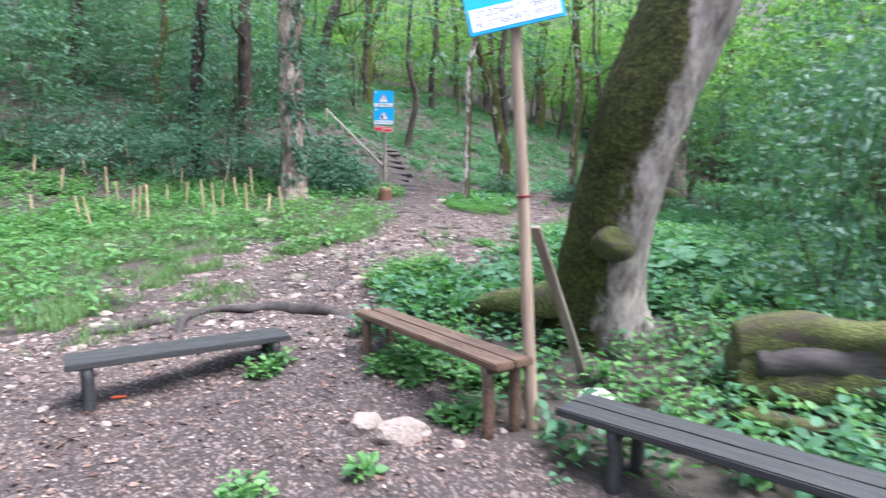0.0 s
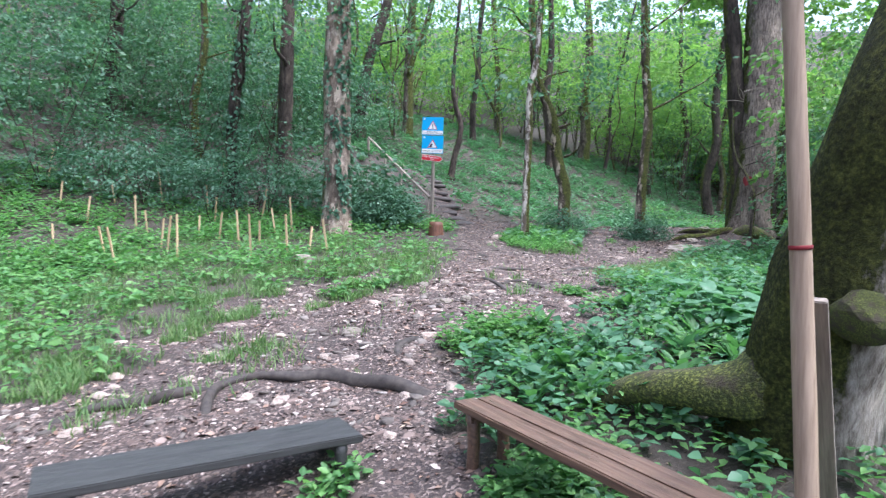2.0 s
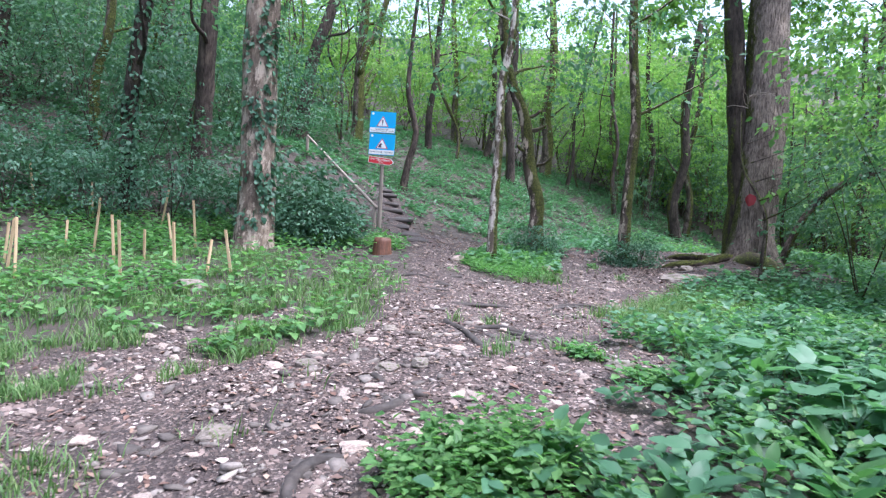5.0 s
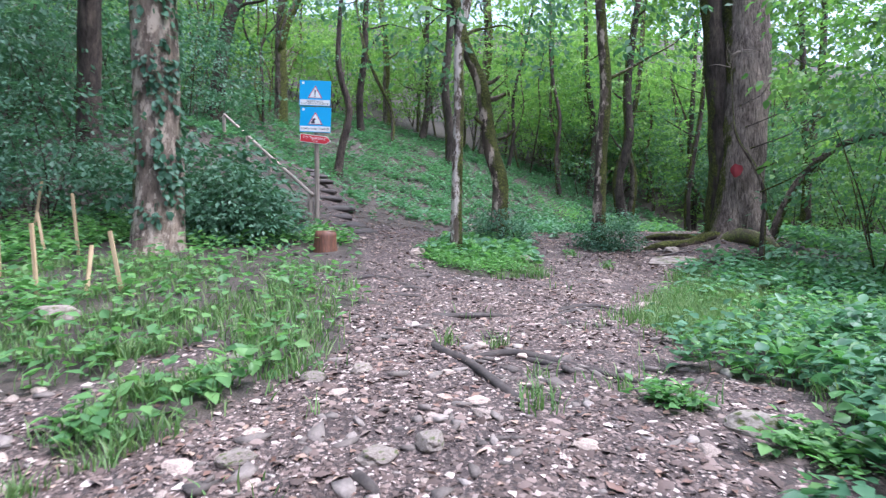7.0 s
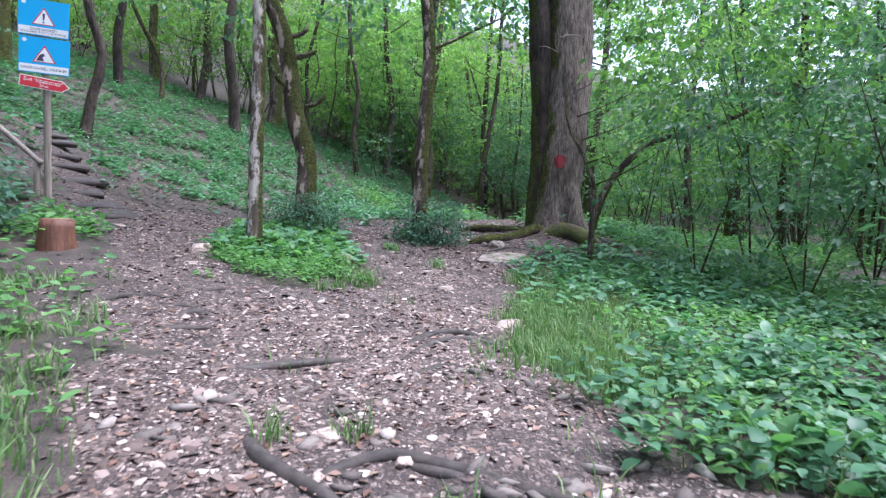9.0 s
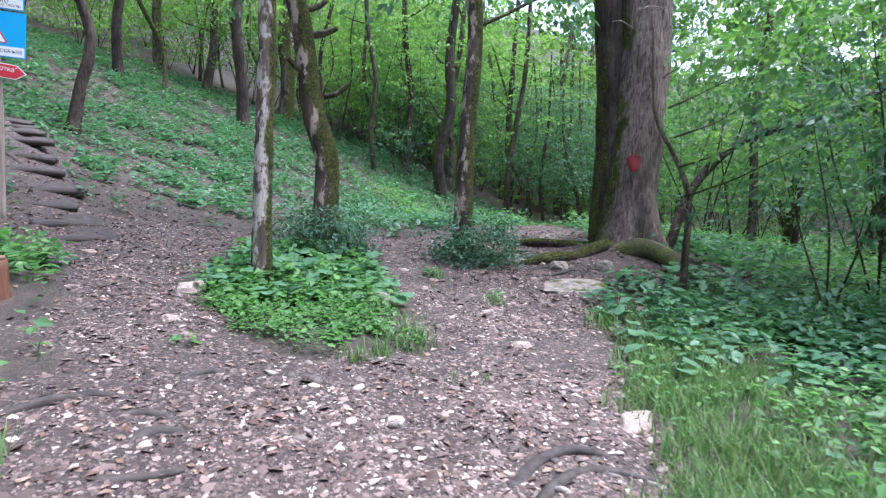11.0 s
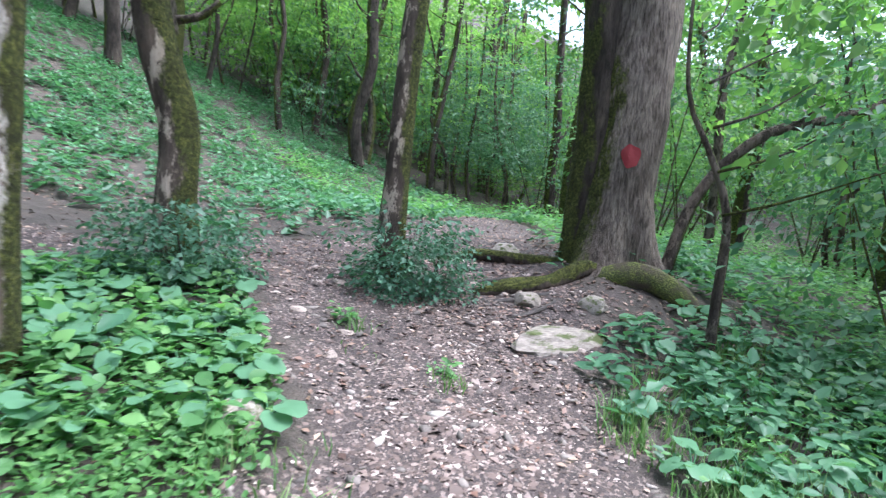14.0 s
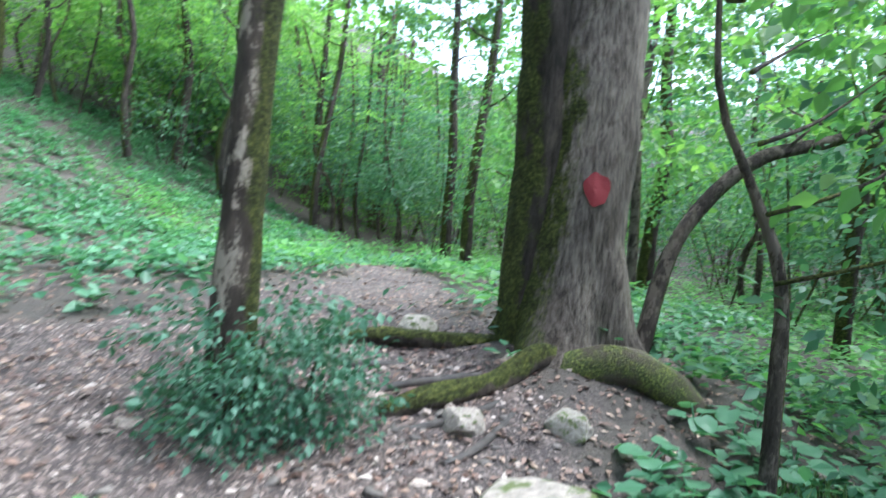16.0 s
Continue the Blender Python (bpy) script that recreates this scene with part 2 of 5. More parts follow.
def place(nt, stretch=(1, 1, 1), world_space=False):
    c = nt.nodes.new("ShaderNodeNewGeometry" if world_space else "ShaderNodeTexCoord")
    m = nt.nodes.new("ShaderNodeMapping")
    m.inputs["Scale"].default_value = stretch
    link(nt, c.outputs["Position" if world_space else "Object"], m.inputs[0])
    return m.outputs[0]


def leaf_material(name, tones, gloss=0.45, through=0.42):
    """Leaves: tones from dark to light, one for each leaf; light shines through."""
    m, nt, b = material(name)
    g = nt.nodes.new("ShaderNodeNewGeometry")
    n = len(tones)
    tone = ramp(nt, g.outputs["Random Per Island"], [(i / (n - 1), t) for i, t in enumerate(tones)])
    tone = blend(nt, noise_tex(nt, 0.7, 3, place(nt, world_space=True)), tone, blend(nt, 0.5, tone, (0.08, 0.16, 0.05)), "MIX")
    link(nt, tone, b.inputs["Base Color"])
    b.inputs["Roughness"].default_value = gloss
    b.inputs["Specular IOR Level"].default_value = 0.28
    t = nt.nodes.new("ShaderNodeBsdfTranslucent")
    link(nt, blend(nt, 1.0, tone, (1.0, 1.22, 0.72), "MULTIPLY"), t.inputs["Color"])
    mix = nt.nodes.new("ShaderNodeMixShader")
    mix.inputs[0].default_value = through
    link(nt, b.outputs[0], mix.inputs[1])
    link(nt, t.outputs[0], mix.inputs[2])
    link(nt, mix.outputs[0], nt.nodes["Material Output"].inputs[0])
    return m


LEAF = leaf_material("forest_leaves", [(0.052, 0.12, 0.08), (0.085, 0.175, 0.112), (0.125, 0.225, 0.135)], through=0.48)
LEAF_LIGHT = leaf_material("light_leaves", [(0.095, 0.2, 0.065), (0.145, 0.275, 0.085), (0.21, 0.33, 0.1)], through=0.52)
# lit copy of the leaves: sunshine put into lighter, yellower tones
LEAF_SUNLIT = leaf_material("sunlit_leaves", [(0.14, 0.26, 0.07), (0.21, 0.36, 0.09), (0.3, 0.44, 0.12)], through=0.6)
LEAF_DARK = leaf_material("holly_leaves", [(0.035, 0.092, 0.065), (0.062, 0.14, 0.098), (0.1, 0.2, 0.145)], 0.45, 0.35)
HERB = leaf_material("herb_leaves", [(0.04, 0.115, 0.068), (0.082, 0.2, 0.115), (0.15, 0.3, 0.175)], 0.38, 0.4)
HERB_LIGHT = leaf_material("fresh_herb_leaves", [(0.07, 0.175, 0.068), (0.125, 0.275, 0.095), (0.21, 0.39, 0.13)], 0.42, 0.45)
HERB_FRESH = leaf_material("young_herb_leaves", [(0.08, 0.19, 0.065), (0.13, 0.28, 0.09), (0.2, 0.37, 0.12)], 0.45, 0.5)
GRASS = leaf_material("grass", [(0.085, 0.16, 0.055), (0.135, 0.235, 0.08), (0.23, 0.29, 0.12)], 0.5, 0.35)


def bark_material(name, dark, light, moss=0.35, scale=6.0, pale=None, side=(-0.7, 0.3, 0.0), ridge=(1, 1, 0.22), bare_from=0.48):
    """Furrowed bark with blotches, lighter flakes and moss on its damp side."""
    m, nt, b = material(name)
    fine = noise_tex(nt, scale * 3.2, 9, place(nt, ridge), 0.72)
    tone = ramp(nt, fine, [(0.36, dark), (0.5, tuple(0.5 * (p + q) for p, q in zip(dark, light))), (0.66, light)])
    blot = ramp(nt, noise_tex(nt, 2.4, 7, place(nt, (1, 1, 0.5)), 0.65), [(0.35, (0.4, 0.38, 0.36)), (0.5, (0.9, 0.9, 0.9)), (0.66, (1.5, 1.48, 1.42))])
    tone = blend(nt, 1.0, tone, blot, "MULTIPLY")
    if pale:
        flake = ramp(nt, noise_tex(nt, scale * 1.5, 9, place(nt, (1, 1, 0.45)), 0.72), [(bare_from, (0, 0, 0)), (bare_from + 0.05, (1, 1, 1))])
        tone = blend(nt, flake, tone, blend(nt, fine, tuple(c * 0.65 for c in pale), pale))
    g = nt.nodes.new("ShaderNodeNewGeometry")
    dot = nt.nodes.new("ShaderNodeVectorMath")
    dot.operation = "DOT_PRODUCT"
    dot.inputs[1].default_value = side
    link(nt, g.outputs["Normal"], dot.inputs[0])
    add = nt.nodes.new("ShaderNodeMath")
    add.operation = "MULTIPLY_ADD"
    link(nt, noise_tex(nt, 3.2, 8, place(nt, (1, 1, 0.5)), 0.7), add.inputs[0])
    add.inputs[1].default_value = 2.2
    link(nt, dot.outputs["Value"], add.inputs[2])
    mossy = ramp(nt, add.outputs[0], [(0.93 - moss, (0, 0, 0)), (min(1.0, 1.02 - moss), (1, 1, 1))])
    shift = nt.nodes.new("ShaderNodeMath")
    shift.operation = "MULTIPLY"
    shift.inputs[1].default_value = 0.5
    link(nt, add.outputs[0], shift.inputs[0])
    nt.links.new(shift.outputs[0], mossy.node.inputs[0])
    tufts = noise_tex(nt, 34, 8, place(nt), 0.75)
    green = ramp(nt, tufts, [(0.34, (0.016, 0.019, 0.006)), (0.5, (0.055, 0.066, 0.015)), (0.68, (0.17, 0.185, 0.038))])
    green = blend(nt, 1.0, green, ramp(nt, noise_tex(nt, 6, 6, place(nt), 0.7), [(0.36, (0.6, 0.55, 0.5)), (0.64, (1.25, 1.2, 1.1))]), "MULTIPLY")
    link(nt, blend(nt, mossy, tone, green), b.inputs["Base Color"])
    b.inputs["Roughness"].default_value = 0.92
    b.inputs["Specular IOR Level"].default_value = 0.25
    relief(nt, b, blend(nt, mossy, fine, tufts), 1.0, 0.06)
    return m


BARK = bark_material("bark", (0.022, 0.016, 0.013), (0.1, 0.077, 0.062), 0.26)
BARK_STEM = bark_material("dark_stem_bark", (0.018, 0.014, 0.011), (0.085, 0.066, 0.052), 0.18)
BARK_GREY = bark_material("grey_bark", (0.085, 0.062, 0.048), (0.28, 0.22, 0.17), 0.14, 5.0, (0.46, 0.38, 0.3), bare_from=0.51)
BARK_PALE = bark_material("pale_bark", (0.08, 0.06, 0.048), (0.24, 0.185, 0.14), 0.3, 4.4, (0.6, 0.53, 0.46), (0.5, -0.2, 0.0), bare_from=0.47)
BARK_MOSS = bark_material("mossy_bark", (0.026, 0.019, 0.015), (0.11, 0.085, 0.066), 0.3, 5.0, (0.17, 0.135, 0.105), (0.6, -0.35, 0.0))
BARK_SCAR = bark_material("scarred_mossy_bark", (0.045, 0.033, 0.025), (0.13, 0.098, 0.076), 0.38, 4.0, (0.5, 0.4, 0.31), (0.6, -0.35, 0.0), bare_from=0.515)
BARK_BIG = bark_material("ridged_bark", (0.05, 0.036, 0.029), (0.3, 0.245, 0.205), 0.12, 11.0, None, (-0.8, 0.55, 0.0), (1, 1, 0.16))
BARK_ROOT = bark_material("mossy_root_bark", (0.02, 0.015, 0.012), (0.095, 0.072, 0.056), 0.3, 6.0, None, (0.0, -0.1, 0.75))
BARK_LEAN = bark_material("half_bare_bark", (0.15, 0.118, 0.098), (0.54, 0.48, 0.425), 0.41, 5.0, None, (-1.15, 0.1, 0.0), (1, 1, 0.3))


def moss_material():
    m, nt, b = material("moss")
    n = noise_tex(nt, 60, 5)
    big = noise_tex(nt, 5, 5)
    tone = ramp(nt, n, [(0.3, (0.022, 0.028, 0.008)), (0.5, (0.06, 0.07, 0.016)), (0.72, (0.25, 0.27, 0.05))])
    tone = blend(nt, ramp(nt, big, [(0.45, (0, 0, 0)), (0.62, (1, 1, 1))]), tone, (0.06, 0.045, 0.03))
    link(nt, tone, b.inputs["Base Color"])
    b.inputs["Roughness"].default_value = 0.95
    relief(nt, b, n, 0.9, 0.02)
    return m


MOSS = moss_material()


def wood_material(name, dark, light, gloss=0.65, stretch=(1.5, 22, 22)):
    m, nt, b = material(name)
    n = noise_tex(nt, 2.2, 8, place(nt, stretch), 0.65)
    tone = ramp(nt, n, [(0.3, dark), (0.7, light)])
    tone = blend(nt, ramp(nt, noise_tex(nt, 4.5, 5), [(0.42, (0, 0, 0)), (0.75, (0.55, 0.55, 0.55))]), tone, dark)
    link(nt, tone, b.inputs["Base Color"])
    link(nt, ramp(nt, noise_tex(nt, 7, 3), [(0.3, (gloss - 0.2,) * 3), (0.7, (gloss + 0.15,) * 3)]), b.inputs["Roughness"])
    relief(nt, b, n, 0.4, 0.006)
    return m


WOOD_BLACK = wood_material("black_painted_wood", (0.018, 0.018, 0.017), (0.046, 0.047, 0.044), 0.7)
WOOD_BROWN = wood_material("wet_brown_wood", (0.045, 0.025, 0.017), (0.2, 0.12, 0.08), 0.45)
WOOD_POLE = wood_material("peeled_pole_wood", (0.19, 0.13, 0.085), (0.42, 0.315, 0.225), 0.75, (18, 18, 1.2))
WOOD_GREY = wood_material("weathered_wood", (0.15, 0.12, 0.095), (0.36, 0.3, 0.245), 0.8, (18, 18, 1.2))
WOOD_DARK = wood_material("dark_wet_wood", (0.02, 0.016, 0.014), (0.07, 0.056, 0.047), 0.8)
WOOD_STAKE = wood_material("split_stake_wood", (0.3, 0.2, 0.1), (0.55, 0.42, 0.26), 0.8, (20, 20, 1))
WOOD_STUMP = wood_material("stump_wood", (0.06, 0.022, 0.013), (0.2, 0.085, 0.045), 0.7, (16, 16, 1.5))
WOOD_CUT = wood_material("sawn_wood", (0.11, 0.06, 0.035), (0.25, 0.15, 0.09), 0.7, (5, 5, 5))
ROOT = wood_material("root_bark", (0.018, 0.014, 0.012), (0.075, 0.06, 0.05), 0.85, (6, 6, 6))


def stone_material(name, dark, light, moss=0.0):
    m, nt, b = material(name)
    info = nt.nodes.new("ShaderNodeObjectInfo")
    n = noise_tex(nt, 14, 8)
    tone = ramp(nt, n, [(0.3, dark), (0.7, light)])
    shade = ramp(nt, info.outputs["Random"], [(0, (0.8, 0.78, 0.76)), (1, (1.25, 1.2, 1.15))])
    tone = blend(nt, 1.0, tone, shade, "MULTIPLY")
    if moss:
        tone = blend(nt, ramp(nt, noise_tex(nt, 4, 6), [(0.62 - moss, (0, 0, 0)), (0.7 - moss, (1, 1, 1))]), tone, (0.06, 0.075, 0.015))
    link(nt, tone, b.inputs["Base Color"])
    b.inputs["Roughness"].default_value = 0.85
    relief(nt, b, n, 0.5, 0.01)
    return m


STONE = stone_material("limestone", (0.16, 0.125, 0.105), (0.42, 0.35, 0.3))
STONE_WHITE = stone_material("white_stone", (0.5, 0.46, 0.4), (0.74, 0.7, 0.64))
STONE_SLAB = stone_material("slab_stone", (0.12, 0.1, 0.085), (0.28, 0.245, 0.21), 0.06)
STONE_FLAT = stone_material("flat_slab_stone", (0.11, 0.094, 0.08), (0.29, 0.255, 0.22), 0.1)
STONE_MOSSY = stone_material("mossy_stone", (0.15, 0.13, 0.108), (0.34, 0.305, 0.26), 0.1)


def chips_material():
    m, nt, b = material("stone_chips")
    g = nt.nodes.new("ShaderNodeNewGeometry")
    tone = ramp(nt, g.outputs["Random Per Island"], [(0, (0.026, 0.017, 0.014)), (0.4, (0.058, 0.038, 0.031)), (0.65, (0.12, 0.084, 0.07)), (0.86, (0.25, 0.19, 0.162)), (1, (0.56, 0.475, 0.42))])
    tone = blend(nt, noise_tex(nt, 25, 4), tone, blend(nt, 0.5, tone, (0.16, 0.11, 0.085)))
    link(nt, tone, b.inputs["Base Color"])
    b.inputs["Roughness"].default_value = 0.75
    return m


def litter_material():
    m, nt, b = material("dead_leaves")
    g = nt.nodes.new("ShaderNodeNewGeometry")
    tone = ramp(nt, g.outputs["Random Per Island"], [(0, (0.05, 0.027, 0.019)), (0.5, (0.13, 0.068, 0.046)), (0.85, (0.22, 0.14, 0.098)), (1, (0.36, 0.26, 0.19))])
    link(nt, tone, b.inputs["Base Color"])
    b.inputs["Roughness"].default_value = 0.6
    return m


def rubble_material():
    m, nt, b = material("rubble_stone")
    g = nt.nodes.new("ShaderNodeNewGeometry")
    tone = ramp(nt, g.outputs["Random Per Island"], [(0, (0.06, 0.05, 0.043)), (0.5, (0.13, 0.108, 0.092)), (0.85, (0.23, 0.195, 0.168)), (1, (0.44, 0.39, 0.34))])
    at = place(nt, world_space=True)
    n = noise_tex(nt, 45, 7, at, 0.7)
    tone = blend(nt, ramp(nt, n, [(0.4, (0, 0, 0)), (0.68, (0.8, 0.8, 0.8))]), tone, blend(nt, 0.6, tone, (0.07, 0.055, 0.045)))
    link(nt, tone, b.inputs["Base Color"])
    b.inputs["Roughness"].default_value = 0.82
    relief(nt, b, n, 0.6, 0.008)
    return m


CHIPS = chips_material()
RUBBLE = rubble_material()
LITTER = litter_material()


def soil_material():
    m, nt, b = material("forest_floor")
    mask = nt.nodes.new("ShaderNodeAttribute")
    mask.attribute_name = "bare"
    at = place(nt, world_space=True)
    dirt = ramp(nt, noise_tex(nt, 3.0, 9, at, 0.7), [(0.3, (0.016, 0.0115, 0.01)), (0.7, (0.055, 0.038, 0.033))])
    cells = nt.nodes.new("ShaderNodeTexVoronoi")
    cells.inputs["Scale"].default_value, cells.inputs["Randomness"].default_value = 58, 1
    warp = nt.nodes.new("ShaderNodeVectorMath")
    warp.operation = "ADD"
    bend = nt.nodes.new("ShaderNodeTexNoise")
    bend.inputs["Scale"].default_value, bend.inputs["Detail"].default_value = 30, 3
    link(nt, at, bend.inputs["Vector"])
    shrink = nt.nodes.new("ShaderNodeVectorMath")
    shrink.operation = "SCALE"
    shrink.inputs["Scale"].default_value = 0.03
    link(nt, bend.outputs["Color"], shrink.inputs[0])
    link(nt, at, warp.inputs[0])
    link(nt, shrink.outputs[0], warp.inputs[1])
    link(nt, warp.outputs[0], cells.inputs["Vector"])
    bw = nt.nodes.new("ShaderNodeSeparateColor")
    link(nt, cells.outputs["Color"], bw.inputs[0])
    flecks = ramp(nt, bw.outputs[0], [(0.34, (0, 0, 0)), (0.42, (1, 1, 1))])
    fleck_tone = ramp(nt, bw.outputs[1], [(0, (0.022, 0.014, 0.011)), (0.6, (0.06, 0.041, 0.034)), (1, (0.24, 0.185, 0.158))])
    patch = ramp(nt, noise_tex(nt, 1.1, 5, at), [(0.36, (0.45, 0.45, 0.45)), (0.6, (1, 1, 1))])
    dirt = blend(nt, blend(nt, 1.0, flecks, patch, "MULTIPLY"), dirt, fleck_tone)
    wood = ramp(nt, noise_tex(nt, 5.0, 9, at, 0.75), [(0.3, (0.02, 0.015, 0.011)), (0.55, (0.045, 0.034, 0.025)), (0.75, (0.1, 0.073, 0.054))])
    link(nt, blend(nt, mask.outputs["Fac"], wood, dirt), b.inputs["Base Color"])
    b.inputs["Roughness"].default_value = 0.82
    relief(nt, b, cells.outputs["Distance"], 0.5, 0.02)
    return m


SOIL = soil_material()


def paint(name, colour, gloss=0.4):
    m, nt, b = material(name)
    n = noise_tex(nt, 9, 5)
    link(nt, blend(nt, ramp(nt, n, [(0.4, (0, 0, 0)), (0.9, (0.35, 0.35, 0.35))]), colour, tuple(c * 0.75 + 0.03 for c in colour)), b.inputs["Base Color"])
    b.inputs["Roughness"].default_value = gloss
    return m


BLUE = paint("blue_sign_paint", (0.004, 0.36, 0.7))
WHITE = paint("white_sign_paint", (0.78, 0.78, 0.76))
RED = paint("red_sign_paint", (0.55, 0.02, 0.03))
INK = paint("dark_ink", (0.05, 0.03, 0.06))
MARK_RED = paint("red_trail_paint", (0.17, 0.008, 0.012), 0.8)
ORANGE = paint("orange_scrap", (0.7, 0.12, 0.04))

# ---- ground ----
def spread(lo, hi, step, far):
    inner = np.arange(lo, hi + step / 2, step)
    grow, w = [], step
    while sum(grow) < far:
        w *= 1.16
        grow.append(w)
    out = np.cumsum(grow)
    return np.concatenate([lo - out[::-1], inner, hi + out])


def build_ground():
    xs, ys = spread(-7, 8, 0.085, 400), spread(0.0, 20, 0.085, 400)
    X, Y = np.meshgrid(xs, ys)
    Z = ground_z(X, Y)
    V = np.stack([X, Y, Z], -1).reshape(-1, 3)
    nx, ny = len(xs), len(ys)
    i = np.arange(nx * ny).reshape(ny, nx)
    F = np.stack([i[:-1, :-1], i[:-1, 1:], i[1:, 1:], i[1:, :-1]], -1).reshape(-1, 4)
    me = np_mesh("ground", V, F, True)
    a = me.attributes.new("bare", "FLOAT", "POINT")
    a.data.foreach_set("value", bare(V[:, 0], V[:, 1]).astype(np.float32))
    solo("ground", me, SOIL, "trodden stony forest clearing with brown soil and leaf litter", "ground", kind="structure")


build_ground()


# ---- benches ----
def bench(name, a, b, top, width, planks, wood, label, leg_inset=0.14, thick=0.045, seed=0):
    """A plank bench between two ends a and b on the plan, its seat at the height top."""
    ax, ay = a
    bx, by = b
    length = math.hypot(bx - ax, by - ay)
    turn = math.degrees(math.atan2(by - ay, bx - ax))
    cx, cy = (ax + bx) / 2, (ay + by) / 2
    base = gz(cx, cy)
    t = thing(name, pose(cx, cy, base, 0, 0, turn), label, "bench", "benches round the clearing")
    h = top - base
    w = width / planks
    for k in range(planks):
        part("seat_plank", board(length - 0.02 * ((k + seed) % 2), w - 0.008, thick, 0.007, 0.004, 6, seed + k), wood, t,
             at=pose(0.01 * (k - 0.5), (k - (planks - 1) / 2) * w, h - thick / 2, 0.5 * (k - 0.5)))
    for s in (-1, 1):
        part("crossbar", board(0.07, width - 0.03, 0.05, 0.006, 0.003), wood, t, at=pose(s * (length / 2 - leg_inset), 0, h - thick - 0.025))
        for q in (-1, 1):
            lx, ly = s * (length / 2 - leg_inset), q * (width / 2 - 0.045)
            m = t.matrix_basis @ Vector((lx, ly, 0))
            foot = gz(m.x, m.y) - base - 0.05
            head = h - thick - 0.001
            leg = tube([(0, 0, foot), (0.008, 0.004, (foot + head) / 2), (0, 0, head)], [0.04, 0.037, 0.038], 10, 0.05, seed=seed + s + 2 * q, grain=0.1)
            part("leg", leg, wood, t, at=pose(lx, ly, 0))
    return t


bench("bench", (-2.70, 4.14), (-1.35, 5.04), 0.26, 0.38, 1, WOOD_BLACK, "low black-painted plank bench on short posts on stony ground", seed=1)
bench("bench", (-0.62, 5.0), (0.43, 3.42), 0.46, 0.3, 2, WOOD_BROWN, "wet brown two-plank wooden bench on round posts beside the sign pole", seed=2)
bench("bench", (0.72, 3.28), (2.3, 1.72), 0.28, 0.34, 2, WOOD_BLACK, "dark weathered two-plank wooden bench beside a white stone", 0.34, seed=3)


# ---- writing ----
def writing(text, size, material, parent, at, name="lettering", wide=None):
    curve = bpy.data.curves.new("text", "FONT")
    curve.body, curve.size, curve.align_x, curve.align_y, curve.extrude = text, size, "CENTER", "CENTER", 0.0008
    curve.resolution_u = 2
    tmp = bpy.data.objects.new("text", curve)
    scene.collection.objects.link(tmp)
    me = bpy.data.meshes.new_from_object(tmp.evaluated_get(bpy.context.evaluated_depsgraph_get()))
    bpy.data.objects.remove(tmp)
    xs = [v.co.x for v in me.vertices]
    if wide and xs:
        me.transform(Matrix.Diagonal((wide / (max(xs) - min(xs)), 1, 1, 1)))
    return part(name, me, material, parent, at=at)


def flat_shape(points, depth):
    bm = bmesh.new()
    f = bm.faces.new([bm.verts.new((x, y, 0)) for x, y in points])
    up = bmesh.ops.extrude_face_region(bm, geom=[f])
    bmesh.ops.translate(bm, vec=(0, 0, depth), verts=[v for v in up["geom"] if isinstance(v, bmesh.types.BMVert)])
    bmesh.ops.recalc_face_normals(bm, faces=bm.faces)
    return bm


